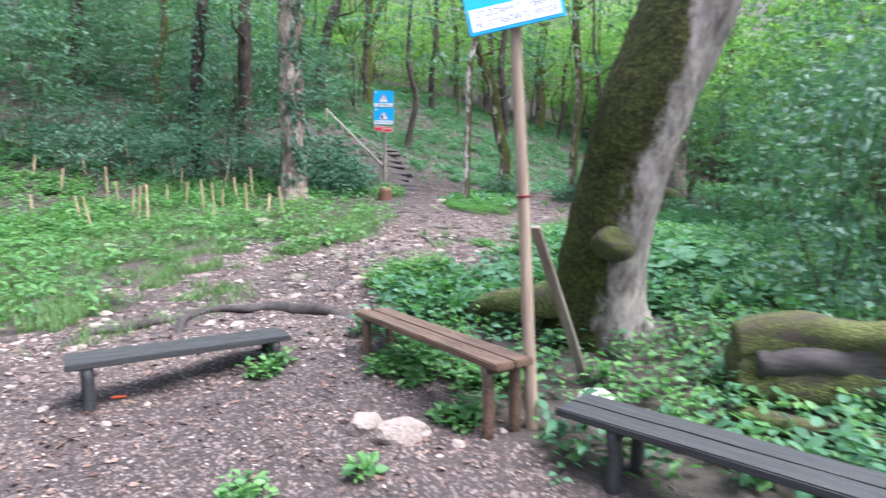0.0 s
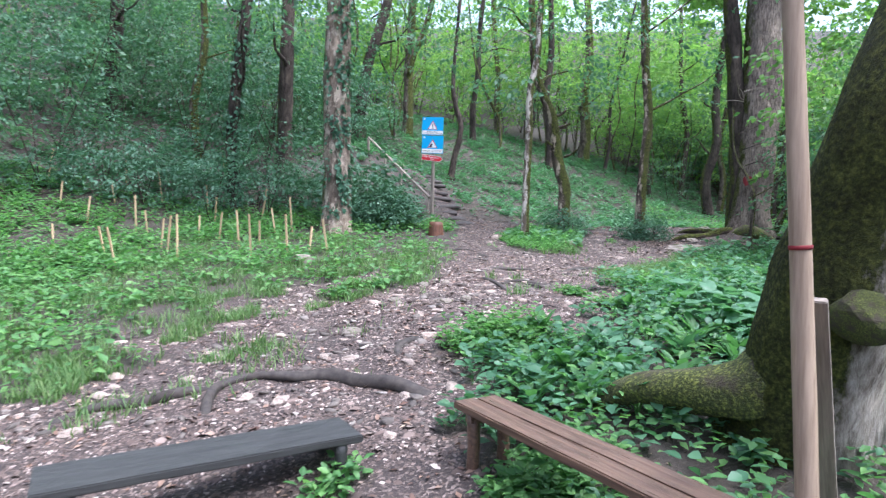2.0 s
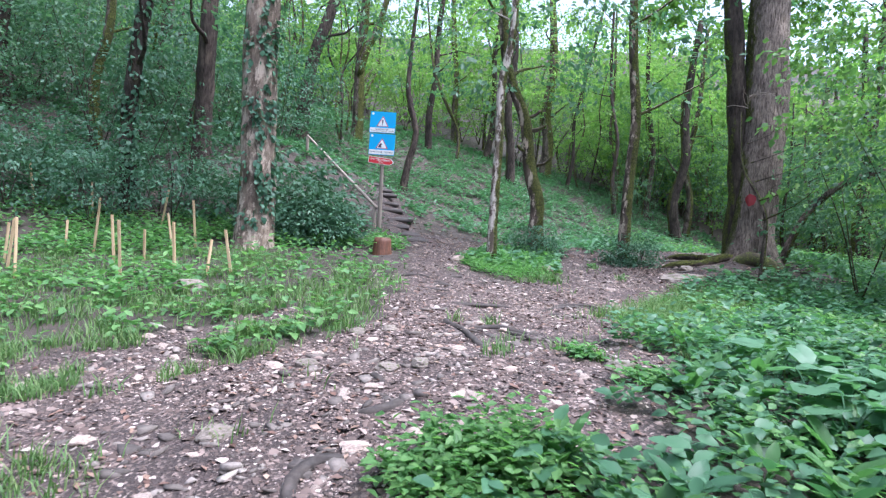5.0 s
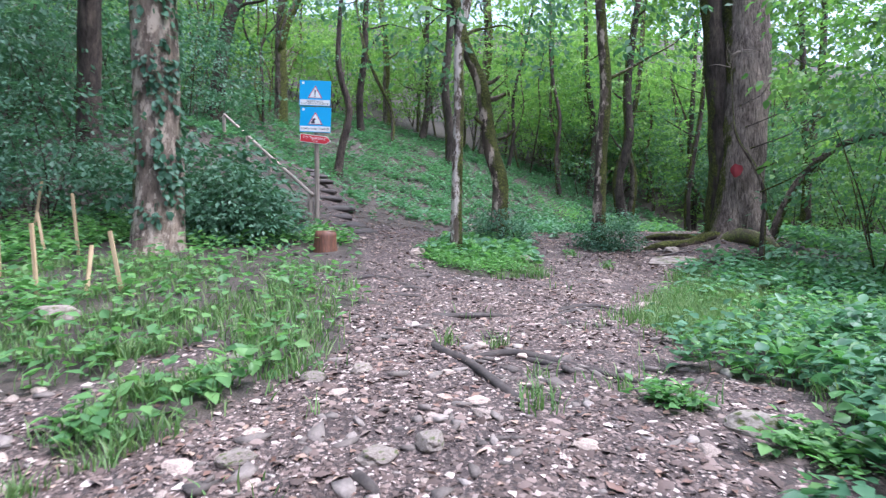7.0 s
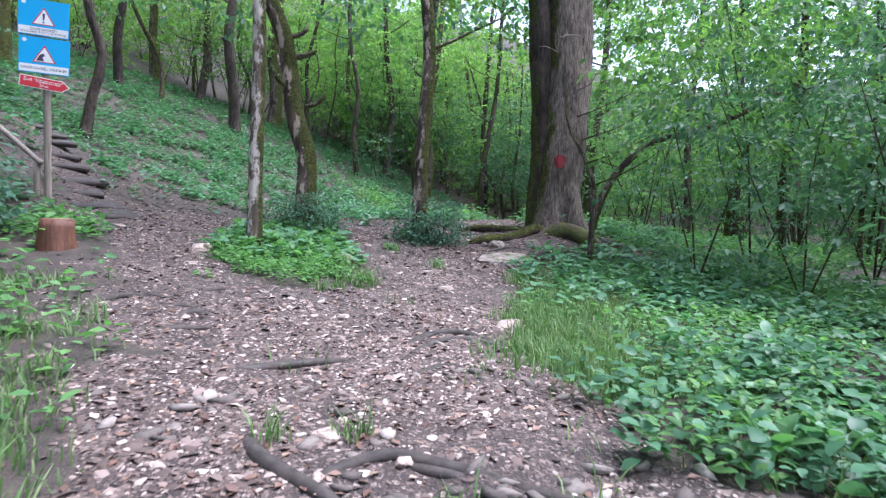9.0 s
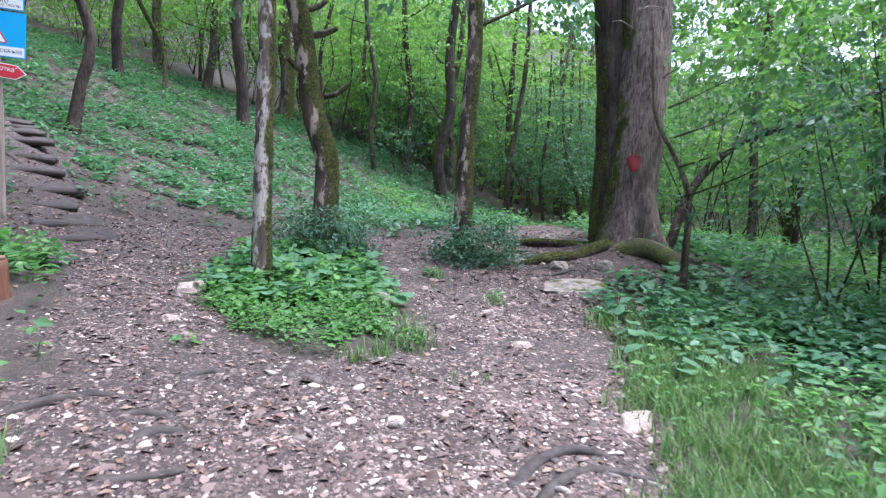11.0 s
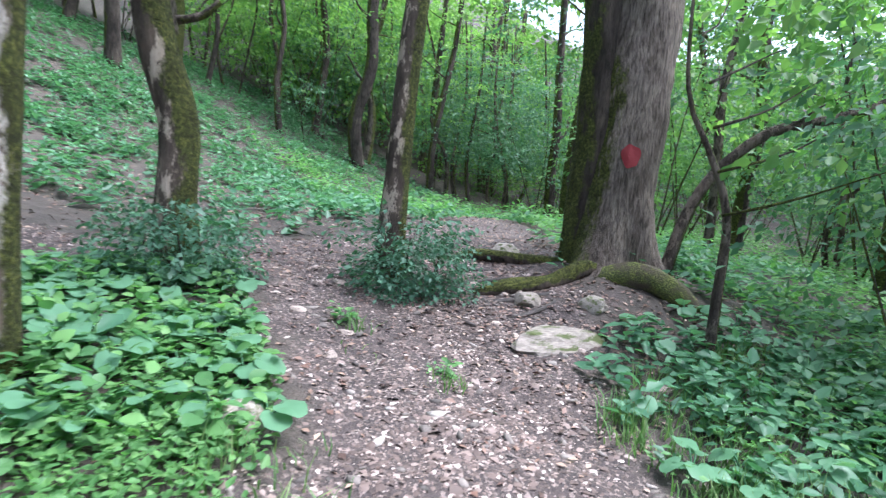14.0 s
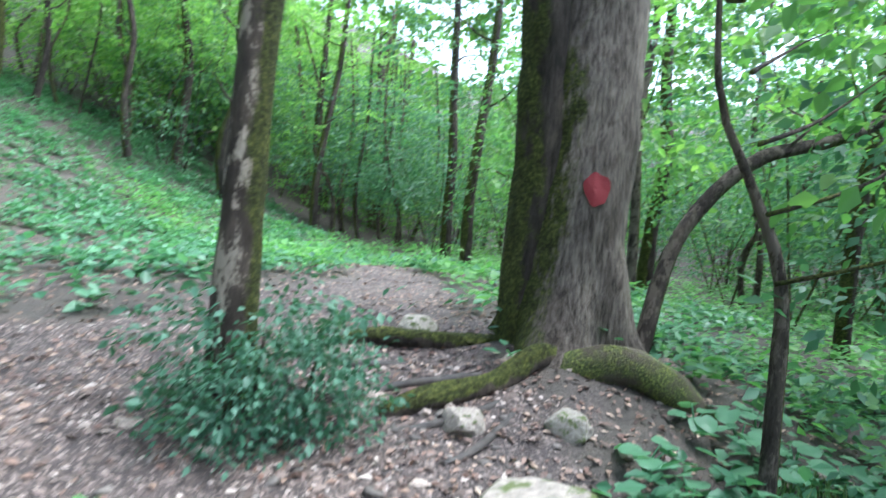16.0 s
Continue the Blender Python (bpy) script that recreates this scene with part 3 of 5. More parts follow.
# ---- warning sign at the steps ----
def warning_sign():
    x, y = -1.7, 17.6
    z = gz(x, y)
    t = thing("warning_sign", pose(x, y, z, 0, 0, -8), "blue warning boards and a red arrow on grey post", "sign")
    post = tube([(0, 0, -0.2), (0.01, 0, 1.2), (0.0, 0, 2.6)], [0.05, 0.046, 0.042], 10, 0.03, grain=0.3, seed=4)
    part("post", post, WOOD_GREY, t)
    for k, (low, words) in enumerate(((2.15, ("ВНИМАНИЕ!", "ОПАСНЫЙ УЧАСТОК ТРОПЫ")), (1.66, ("ВНИМАНИЕ ОБРЫВ!",)))):
        tilt = pose(0, -0.055, low + 0.235, 90, 0, 0) @ pose(0, 0, 0, 0, 0, -2.2)
        b = part("board", board(0.58, 0.47, 0.012, 0.003), BLUE, t, "blue sign board with a white strip", at=tilt)
        part("white_strip", board(0.56, 0.1, 0.004, 0.001), WHITE, b, at=pose(0, -0.172, 0.008))
        tri = [(-0.135, -0.09), (0.135, -0.09), (0, 0.14)]
        part("triangle_rim", flat_shape(tri, 0.002), RED, b, at=pose(0, 0.0, 0.0062))
        part("triangle", flat_shape([(px * 0.84, (py - 0.0) * 0.84 - 0.005) for px, py in tri], 0.002), WHITE, b, at=pose(0, 0.0, 0.0086))
        if k == 0:
            part("exclamation_bar", flat_shape([(-0.016, 0.06), (-0.008, -0.03), (0.008, -0.03), (0.016, 0.06)], 0.002), INK, b, at=pose(0, 0.0, 0.011))
            part("exclamation_dot", flat_shape([(0.013 * math.cos(a), -0.056 + 0.013 * math.sin(a)) for a in np.linspace(0, 6.28, 9)[:-1]], 0.002), INK, b, at=pose(0, 0, 0.011))
        else:
            part("cliff_symbol", flat_shape([(-0.09, -0.07), (0.0, -0.07), (-0.02, -0.02), (0.01, 0.0), (-0.01, 0.03), (-0.05, 0.01)], 0.002), INK, b, at=pose(0, 0, 0.011))
        part("corner_mark", flat_shape([(0.028 * math.cos(a), 0.028 * math.sin(a)) for a in np.linspace(0, 6.28, 7)[:-1]], 0.002), WHITE, b, at=pose(-0.23, 0.185, 0.0065))
        for i, w in enumerate(words):
            writing(w, 0.05 if i == 0 else 0.036, INK, b, pose(0, (-0.155 if len(words) > 1 else -0.172) - 0.038 * i, 0.0108), wide=0.3 if (i == 0 and len(words) > 1) else 0.52)
    a = part("arrow_board", flat_shape([(-0.29, -0.075), (0.2, -0.075), (0.29, 0), (0.2, 0.075), (-0.29, 0.075)], 0.01), WHITE, t, "red direction arrow", at=pose(0, -0.055, 1.53, 90, 0, 0) @ pose(0, 0, 0, 0, 0, -7))
    part("arrow_face", flat_shape([(-0.28, -0.066), (0.196, -0.066), (0.276, 0), (0.196, 0.066), (-0.28, 0.066)], 0.003), RED, a, at=pose(0, 0, 0.0102))
    writing('В-п "Красотка"', 0.07, WHITE, a, pose(-0.02, 0.022, 0.0142), wide=0.44)
    writing("50 м.", 0.05, WHITE, a, pose(0.0, -0.036, 0.0142))
    for s in (-0.2, 0.2):
        part("bolt", flat_shape([(0.008 * math.cos(q), 0.008 * math.sin(q)) for q in np.linspace(0, 6.28, 7)[:-1]], 0.004), WOOD_DARK, t, at=pose(0, -0.068, 1.91 + s, 90))


warning_sign()


def pole_sign():
    x, y = 0.55, 3.6
    z = gz(x, y)
    t = thing("pole_sign", pose(x, y, z), "blue and white notice board on a tall peeled wooden pole", "sign")
    pole = tube([(0.02, 0, -0.25), (-0.03, 0.0, 0.7), (-0.07, 0.02, 1.5), (-0.115, 0.04, 2.3), (-0.15, 0.055, 2.98)], [0.038, 0.0375, 0.036, 0.034, 0.032], 12, 0.04, grain=0.15, seed=6)
    part("pole", pole, WOOD_POLE, t)
    ring = tube([(-0.066, 0.018, 1.42), (-0.067, 0.018, 1.435)], [0.0385, 0.0385], 12, 0.0, grain=0.05)
    part("paint_band", ring, MARK_RED, t)
    b = part("notice_board", board(0.56, 0.5, 0.012, 0.003), BLUE, t, "blue board with two white text strips", at=pose(-0.165, -0.005, 2.65, 84, 0, -4) @ pose(0, 0, 0, 0, 0, 12))
    part("white_strip", board(0.52, 0.13, 0.004, 0.001), WHITE, b, at=pose(0, -0.165, 0.008))
    writing("ОТДОХНУЛ - УБЕРИ", 0.05, INK, b, pose(0, -0.137, 0.0105), wide=0.46)
    writing("НЕ ОСТАВЛЯЙТЕ МУСОР", 0.05, INK, b, pose(0, -0.196, 0.0105), wide=0.48)
    part("picture_panel", board(0.3, 0.2, 0.004, 0.001), WHITE, b, at=pose(0, 0.08, 0.008))


pole_sign()


# ---- leaning plank, rocks, logs, stump, roots ----
def rock(seed, size, squash=(1, 0.8, 0.55), sharp=0.28):
    bm = bmesh.new()
    bmesh.ops.create_icosphere(bm, subdivisions=3, radius=1)
    off = Vector((seed * 3.3, seed * 1.7, 0))
    for v in bm.verts:
        c = v.co.copy()
        n = noise.noise(c * 1.1 + off) * sharp + noise.noise(c * 2.7 + off) * sharp * 0.5 + noise.noise(c * 6 + off) * 0.05
        q = c * (1 + n)
        for w in ((0.8, 0.3, 0.5), (-0.6, 0.7, 0.3), (0.1, -0.9, 0.4), (0, 0.1, 1)):
            d = Vector(w).normalized()
            over = q.dot(d) - 0.72
            if over > 0:
                q -= d * over * 0.85
        v.co = Vector((q.x * squash[0], q.y * squash[1], q.z * squash[2])) * size
    for f in bm.faces:
        f.smooth = False
    return bm


def put_rock(name, x, y, size, mat, label, squash=(1, 0.8, 0.55), turn=0, seed=1, sink=0.25, tilt=0):
    m = pose(x, y, gz(x, y) + size * squash[2] * (0.75 - 2 * sink), tilt, 0, turn)
    return solo(name, rock(seed, size, squash), mat, label, "stone", m=m)


put_rock("flat_rock", -0.24, 3.5, 0.19, STONE, "pale flat-topped limestone lump half sunk in the soil", (1, 0.6, 0.55), 10, 3)
put_rock("flat_rock", -0.5, 3.68, 0.15, STONE, "pale limestone lump half sunk in the soil", (0.9, 0.7, 0.5), 60, 4)
put_rock("white_rock", 1.02, 3.95, 0.2, STONE_WHITE, "white stone at the end of the dark bench", (1, 0.55, 0.55), 35, 5)
put_rock("edge_stone", -3.42, 11.3, 0.2, STONE_SLAB, "pale block of stone among the grass", (1, 0.7, 0.6), 15, 6)
put_rock("edge_stone", 0.84, 8.62, 0.14, STONE_MOSSY, "pale rounded stone beside the herbs", (1, 0.75, 0.6), -20, 7)
put_rock("edge_stone", 2.22, 12.3, 0.26, STONE, "long pale angular stone at the grass edge", (1, 0.42, 0.26), 30, 8, 0.3)
put_rock("slab", 4.33, 15.33, 0.44, STONE_FLAT, "large flat pale grey slab with moss on its edge", (1, 0.68, 0.34), -8, 31, 0.47)
put_rock("root_stone", 4.6, 16.0, 0.15, STONE_SLAB, "grey stone between the roots", (1, 0.9, 0.6), 30, 10)
put_rock("root_stone", 5.0, 15.55, 0.17, STONE_MOSSY, "mossy stone below the big tree", (1, 0.7, 0.6), 70, 11)
put_rock("root_stone", 5.35, 17.2, 0.2, STONE_MOSSY, "small mossy boulder beside the trail", (1, 0.8, 0.7), 0, 12)
put_rock("moss_lump", 1.5, 14.75, 0.19, STONE_MOSSY, "mossy yellowish lump of stone among broad leaves", (0.9, 0.8, 0.8), 0, 13)
put_rock("trail_stone", -0.95, 8.7, 0.10, STONE_SLAB, "pale angular stone set in the trail", (1, 0.8, 0.45), 20, 14)
put_rock("trail_stone", -0.7, 8.78, 0.11, STONE_SLAB, "grey angular stone set in the trail", (1, 0.7, 0.45), 75, 15)
put_rock("trail_stone", -1.58, 8.8, 0.10, STONE_SLAB, "grey angular stone set in the trail", (1, 0.6, 0.5), 30, 16)
put_rock("trail_stone", -1.3, 9.85, 0.09, STONE_SLAB, "grey angular stone set in the trail", (1, 0.8, 0.5), 10, 17)
put_rock("trail_stone", -1.0, 9.9, 0.09, STONE_SLAB, "grey angular stone set in the trail", (1, 0.8, 0.5), 50, 18)
put_rock("trail_stone", -1.9, 7.7, 0.12, STONE_SLAB, "rounded stone set in the trail", (1, 0.8, 0.5), 50, 19)
put_rock("trail_stone", -0.05, 15.25, 0.16, STONE, "grey stone beside the leafy patch", (1, 0.8, 0.5), 50, 20)

x, y = 1.07, 4.35
plank = thing("leaning_plank", pose(x, y, gz(x, y)), "grey weathered plank leaning against the sign pole", "plank")
part("plank_body", board(0.07, 0.028, 1.5, 0.004, 0.003), WOOD_GREY, plank, at=Matrix.Translation((-0.25, -0.345, 0.56)) @ Vector((-0.5, -0.69, 1.2)).to_track_quat("Z", "Y").to_matrix().to_4x4())

# rotten mossy log and a thin one before it
def log(name, pts, r, label, mat, seed):
    x, y = pts[0][:2]
    base = gz(x, y)
    P = [(px - x, py - y, gz(px, py) - base + r * 0.75 + pz) for px, py, pz in pts]
    return solo(name, tube(P, [r, r * 1.05, r * 0.95], 18, 0.12, seed=seed, grain=0.12), mat, label, "log", m=pose(x, y, base), smooth=True)


def rotten_log():
    x, y = 2.0, 4.05
    t = thing("fallen_log", pose(x, y, gz(x, y), 0, 0, -12), "thick rotten split log covered in bright green moss", "log")
    part("log_body", tube([(0, 0, 0.16), (0.5, 0.02, 0.17), (1.2, 0.0, 0.18), (2.1, -0.03, 0.16)], [0.19, 0.23, 0.22, 0.2], 20, 0.24, seed=21, grain=0.07), MOSS, t)
    # dark body between the shells stands in for the slit's shadow
    part("split_shade", tube([(0.12, -0.07, 0.27), (0.6, -0.08, 0.29), (2.0, -0.08, 0.28)], [0.1, 0.125, 0.11], 14, 0.3, seed=24, grain=0.08), WOOD_DARK, t, "dark filling that stands for the shade in the split")
    part("split_slab", tube([(0.02, 0.03, 0.36), (0.4, 0.0, 0.4), (1.1, -0.02, 0.42), (2.0, 0.0, 0.4)], [0.14, 0.18, 0.19, 0.16], 16, 0.3, seed=25, grain=0.07), MOSS, t, "mossy upper shell of the log")


rotten_log()
log("fallen_log", [(1.85, 3.75, 0.0), (2.4, 3.3, 0.0), (3.1, 2.9, 0.0)], 0.07, "thin mossy fallen log among herbs", MOSS, 22)


def stump():
    x, y = -1.43, 14.9
    z = gz(x, y)
    t = thing("tree_stump", pose(x, y, z), "short sawn reddish tree stump at the trail edge", "stump")
    part("stump_body", tube([(0, 0, -0.12), (0, 0, 0.1), (0.01, 0, 0.27)], [0.165, 0.15, 0.14], 18, 0.06, 0.15, 31, 0.06), WOOD_STUMP, t)
    part("cut_face", tube([(0.01, 0, 0.265), (0.01, 0, 0.282)], [0.137, 0.134], 18, 0.04, 0, 31, 0.02), WOOD_CUT, t, "pale sawn top")


stump()


def root(pts, r, seed, label="dark bare tree root crossing the trail", mat=ROOT, lift=0.15):
    x, y = pts[0]
    base = gz(x, y)
    P = [(px - x, py - y, gz(px, py) - base + r * lift) for px, py in pts]
    n = len(P)
    P[0] = (P[0][0], P[0][1], P[0][2] - r * 1.3)
    P[-1] = (P[-1][0], P[-1][1], P[-1][2] - r * 1.6)
    R = [r * (1 - 0.45 * i / (n - 1)) for i in range(n)]
    solo("tree_root", tube(P, R, 9, 0.2, seed=seed, grain=0.06), mat, label, "root", "roots in the trail", m=pose(x, y, base), smooth=True)


ROOTS = [
    ([(-0.95, 5.95), (-1.2, 6.12), (-1.5, 6.25), (-1.8, 6.42), (-2.1, 6.5), (-2.45, 6.52), (-2.7, 6.35), (-2.68, 6.0), (-2.5, 5.55)], 0.06),
    ([(-2.75, 6.35), (-2.95, 6.15), (-3.2, 6.0), (-3.5, 5.85), (-3.9, 5.6)], 0.05),
    ([(-0.46, 10.75), (-0.4, 10.3), (-0.24, 9.9), (-0.2, 9.5), (-0.05, 9.1)], 0.045),
    ([(-0.3, 10.15), (0.05, 10.2), (0.3, 10.0), (0.6, 9.6), (1.0, 9.5)], 0.035),
    ([(0.05, 10.3), (0.25, 9.98), (0.45, 9.85)], 0.035),
    ([(-0.5, 11.45), (-0.1, 11.55), (0.3, 11.55), (0.7, 11.45)], 0.035),
    ([(0.7, 11.45), (1.2, 11.8), (1.6, 11.85), (2.0, 11.5)], 0.035),
    ([(0.95, 11.85), (1.3, 12.05), (1.65, 12.05), (1.9, 11.6)], 0.04),
    ([(0.7, 11.2), (1.0, 11.3), (1.4, 11.05)], 0.03),
    ([(-1.05, 13.1), (-0.7, 13.2), (-0.35, 13.1)], 0.03),
    ([(-0.95, 12.5), (-0.5, 12.4), (-0.1, 12.55)], 0.025),
    ([(-0.75, 8.2), (-0.95, 7.9), (-1.2, 7.95)], 0.045),
    ([(-1.26, 6.85), (-1.33, 7.12), (-1.2, 7.35), (-0.87, 7.34)], 0.045),
    ([(-1.08, 8.65), (-1.0, 8.48), (-0.9, 8.3)], 0.035),
    ([(-1.11, 9.17), (-1.05, 8.98)], 0.045),
    ([(-1.2, 13.1), (-0.85, 13.16), (-0.6, 13.2)], 0.035),
    ([(-0.65, 13.02), (-0.45, 13.02), (-0.3, 12.9)], 0.03),
    ([(-0.6, 12.74), (-0.4, 12.78), (-0.2, 12.7)], 0.035),
    ([(-0.28, 13.42), (-0.1, 13.42), (0.05, 13.36)], 0.025),
]
for k, (pts, r) in enumerate(ROOTS):
    root(pts, r * 1.15, 40 + k, lift=0.3 if k < 2 else 0.0)
for k, (pts, r) in enumerate([
    ([(6.0, 16.0), (5.5, 16.1), (5.0, 16.15), (4.5, 16.3), (4.2, 16.5)], 0.11),
    ([(5.7, 16.6), (5.2, 16.9), (4.9, 17.3), (4.7, 17.5)], 0.09),
]):
    root(pts, r, 60 + k, "thick mossy root of the big tree", BARK_ROOT, 0.4)
for k, (pts, r) in enumerate([
    ([(5.2, 16.3), (4.6, 16.55), (4.0, 16.7)], 0.04), ([(5.1, 16.0), (4.5, 16.1), (4.0, 16.3)], 0.035), ([(5.0, 15.9), (4.4, 15.8), (4.1, 15.9)], 0.035), ([(5.0, 16.7), (4.5, 17.0), (4.2, 17.1)], 0.04)]):
    root(pts, r, 70 + k, "dark bare root below the big tree")
root([(5.65, 16.05), (5.78, 15.68), (5.98, 15.38), (6.25, 15.1)], 0.16, 66, "thick mossy buttress root of the big tree", MOSS, 0.55)


# ---- steps and handrail ----
def trail_steps():
    t = thing("trail_steps", pose(-1.15, 17.55, gz(-1.15, 17.55)), "worn dark log-edged steps climbing the slope", "steps")
    o = t.matrix_basis.translation
    for k in range(10):
        s = k / 9
        x, y = -1.05 - 1.3 * s + 0.06 * math.sin(k * 2.7), 17.1 + 5.8 * s
        z = gz(x, y)
        wide = 0.84 - 0.1 * (k % 3)
        tread = part("step", board(wide, 0.5, 0.07, 0.02, 0.025, 5, k), ROOT, t, at=pose(x - o.x, y - o.y + 0.2, z - o.z + 0.005, 9, 2 * math.sin(k * 1.7), 12 + 7 * math.sin(k * 2.1)))
        bar = tube([(-wide / 2, 0, 0), (0, 0.015, 0.012), (wide / 2 - 0.04 * (k % 2), 0.02, -0.01)], [0.055, 0.06, 0.05], 9, 0.16, seed=80 + k, grain=0.08)
        part("edge_log", bar, WOOD_DARK, tread, at=pose(0, -0.26, 0.0))


trail_steps()


def handrail():
    pts = [(-1.82, 17.63, 2.25), (-2.72, 18.92, 3.08), (-3.3, 19.75, 3.62), (-3.98, 20.73, 4.25)]
    t = thing("handrail", pose(pts[0][0], pts[0][1], gz(*pts[0][:2])), "grey peeled pole handrail on posts beside the steps", "handrail")
    o = t.matrix_basis.translation
    tops = []
    for k, (x, y, top) in enumerate(pts):
        h = gz(x, y) - o.z
        part("rail_post", tube([(0, 0, -0.2), (0, 0, top - 0.03 - h - o.z)], [0.045, 0.04], 10, 0.05, seed=90 + k, grain=0.2), WOOD_GREY, t, at=pose(x - o.x, y - o.y, h))
        tops.append((x - o.x, y - o.y, top - o.z))
    ends = [tuple(tops[0][i] - 0.06 * (tops[1][i] - tops[0][i]) for i in range(3))] + tops[1:]
    part("rail", tube(ends, [0.036, 0.034, 0.032, 0.03], 10, 0.04, seed=95, grain=0.3), WOOD_GREY, t)


handrail()

# ---- stakes ----
STAKES = [(-8.55, 12.45), (-7.41, 12.17), (-6.92, 11.66), (-7.86, 14.06), (-7.65, 14.1), (-6.71, 12.98), (-6.34, 12.52), (-5.9, 11.96), (-6.36, 13.83), (-5.9, 13.82), (-5.18, 12.94),
          (-4.51, 11.79), (-4.83, 13.15), (-4.91, 14.25), (-3.94, 12.04), (-4.57, 14.39), (-3.56, 12.23), (-3.25, 12.07), (-9.71, 16.86), (-8.47, 16.27), (-10.24, 15.1), (-8.98, 14.17),
          (-7.91, 18.83), (-11.19, 16.06), (-9.35, 15.7), (-6.6, 15.2), (-7.2, 16.1), (-5.6, 15.6)]
stake_meshes = []
for k in range(4):
    me = to_mesh("stake", board(0.035, 0.03, 0.55 + 0.12 * k, 0.004, 0.004, 0, k))
    me.materials.append(WOOD_STAKE)
    stake_meshes.append(me)
for k, (x, y) in enumerate(STAKES):
    ob = new("stake", stake_meshes[k % 4])
    ob.matrix_basis = pose(x, y, gz(x, y) + 0.2 + 0.05 * (k % 4), RNG.uniform(-9, 9), RNG.uniform(-9, 9), RNG.uniform(0, 90))
    tagged(ob, "split light wooden stake driven into the planted slope", "stake", "stakes on the slope")

# ---- trees ----
from mathutils.bvhtree import BVHTree


def spray(n, length, leaf, seed, shape=SMALL_LEAF):
    """Leaves along a flat forked twig."""
    r = np.random.default_rng(seed)
    u = r.uniform(0.1, 1, n)
    fan = r.normal(0, 0.36, n) * length * u
    P = np.stack([u * length, fan, r.normal(0, 0.035, n) * length - 0.14 * length * u * u], -1)
    return strewn(*shape, P, np.sign(fan) * r.uniform(0.3, 1.3, n) + r.normal(0, 0.3, n), r.normal(-0.45, 0.4, n), r.normal(0, 0.6, n), leaf * r.uniform(0.7, 1.25, n))


SPRAYS = {}


def sprays_at(P, yaw, pitch, scale, leaf, count=24, kinds=5, shape=SMALL_LEAF):
    out = []
    for k in range(kinds):
        key = (leaf, count, k)
        if key not in SPRAYS:
            SPRAYS[key] = spray(count, 0.75, leaf, 100 + k, shape)
        pick = np.arange(len(P)) % kinds == k
        if pick.any():
            out.append(strewn(*SPRAYS[key], P[pick], yaw[pick], pitch[pick], RNG.normal(0, 0.3, pick.sum()), scale[pick]))
    return merged(out)


def crown_shape(n, low, high, radius, leaf, seed, count=24, gaps=0.25, twig=1.0):
    """Tiers of leafy twigs round a stem, loose and uneven."""
    r = np.random.default_rng(seed)
    z = r.uniform(low, high, n)
    yaw = r.uniform(0, 2 * math.pi, n)
    reach = radius * np.sin(np.clip((z - low) / (high - low) * 0.85 + 0.12, 0, 1) * math.pi) ** 0.6 * np.sqrt(r.uniform(0.02, 1, n))
    if twig < 1:
        z = low + (high - low) * r.uniform(0, 1, n) ** 1.5
        reach = reach * r.uniform(0.55, 1.5, n)
    tier = r.integers(0, 7, n)
    z = z + 0.25 * twig ** 2 * np.sin(tier * 2.1 + yaw * 2)
    keep = vnoise(yaw * 3 + seed, z * 1.3, 1.0, seed) > -1 + gaps * 2
    P = np.stack([reach * np.cos(yaw), reach * np.sin(yaw), z], -1)[keep]
    return sprays_at(P, yaw[keep] + r.normal(0, 0.5, keep.sum()), r.normal(0.05, 0.25, keep.sum()), twig * r.uniform(0.8, 1.4, keep.sum()), leaf, count)


CROWNS = {}


def crown_mesh(kind, mat):
    key = (kind, mat.name)
    if key not in CROWNS:
        spec = {"bush0": (130, 0.08, 1.7, 0.95, 0.15, 11), "high0": (96, 4.0, 9.0, 2.7, 0.13, 1), "high1": (90, 3.4, 8.6, 2.5, 0.13, 2), "high2": (90, 4.4, 9.6, 2.9, 0.13, 3),
                "shrub0": (95, 0.15, 2.4, 1.1, 0.102, 4), "shrub1": (110, 0.3, 3.4, 1.3, 0.108, 5), "shrub2": (80, 0.1, 1.5, 1.0, 0.097, 6), "low0": (140, 0.04, 0.86, 0.38, 0.14, 9), "pole0": (110, 1.6, 5.2, 1.5, 0.114, 7), "pole1": (120, 1.2, 6.0, 1.7, 0.114, 8)}[kind]
        n, lo, hi, rad, leaf, seed = spec
        me = np_mesh("crown", *crown_shape(n, lo, hi, rad, leaf, seed, 16 if kind != "low0" else 12, 0.25, 1.0 if kind != "low0" else 0.42))
        me.materials.append(mat)
        CROWNS[key] = me
    return CROWNS[key]


def limb_points(start, yaw, rise, length, bend, seed):
    r = np.random.default_rng(seed)
    p, out = Vector(start), [Vector(start)]
    for k in range(4):
        p = p + Vector((math.cos(yaw), math.sin(yaw), rise)).normalized() * (length / 4)
        yaw += r.normal(0, bend)
        rise += r.normal(0.08, bend)
        out.append(p.copy())
    return out


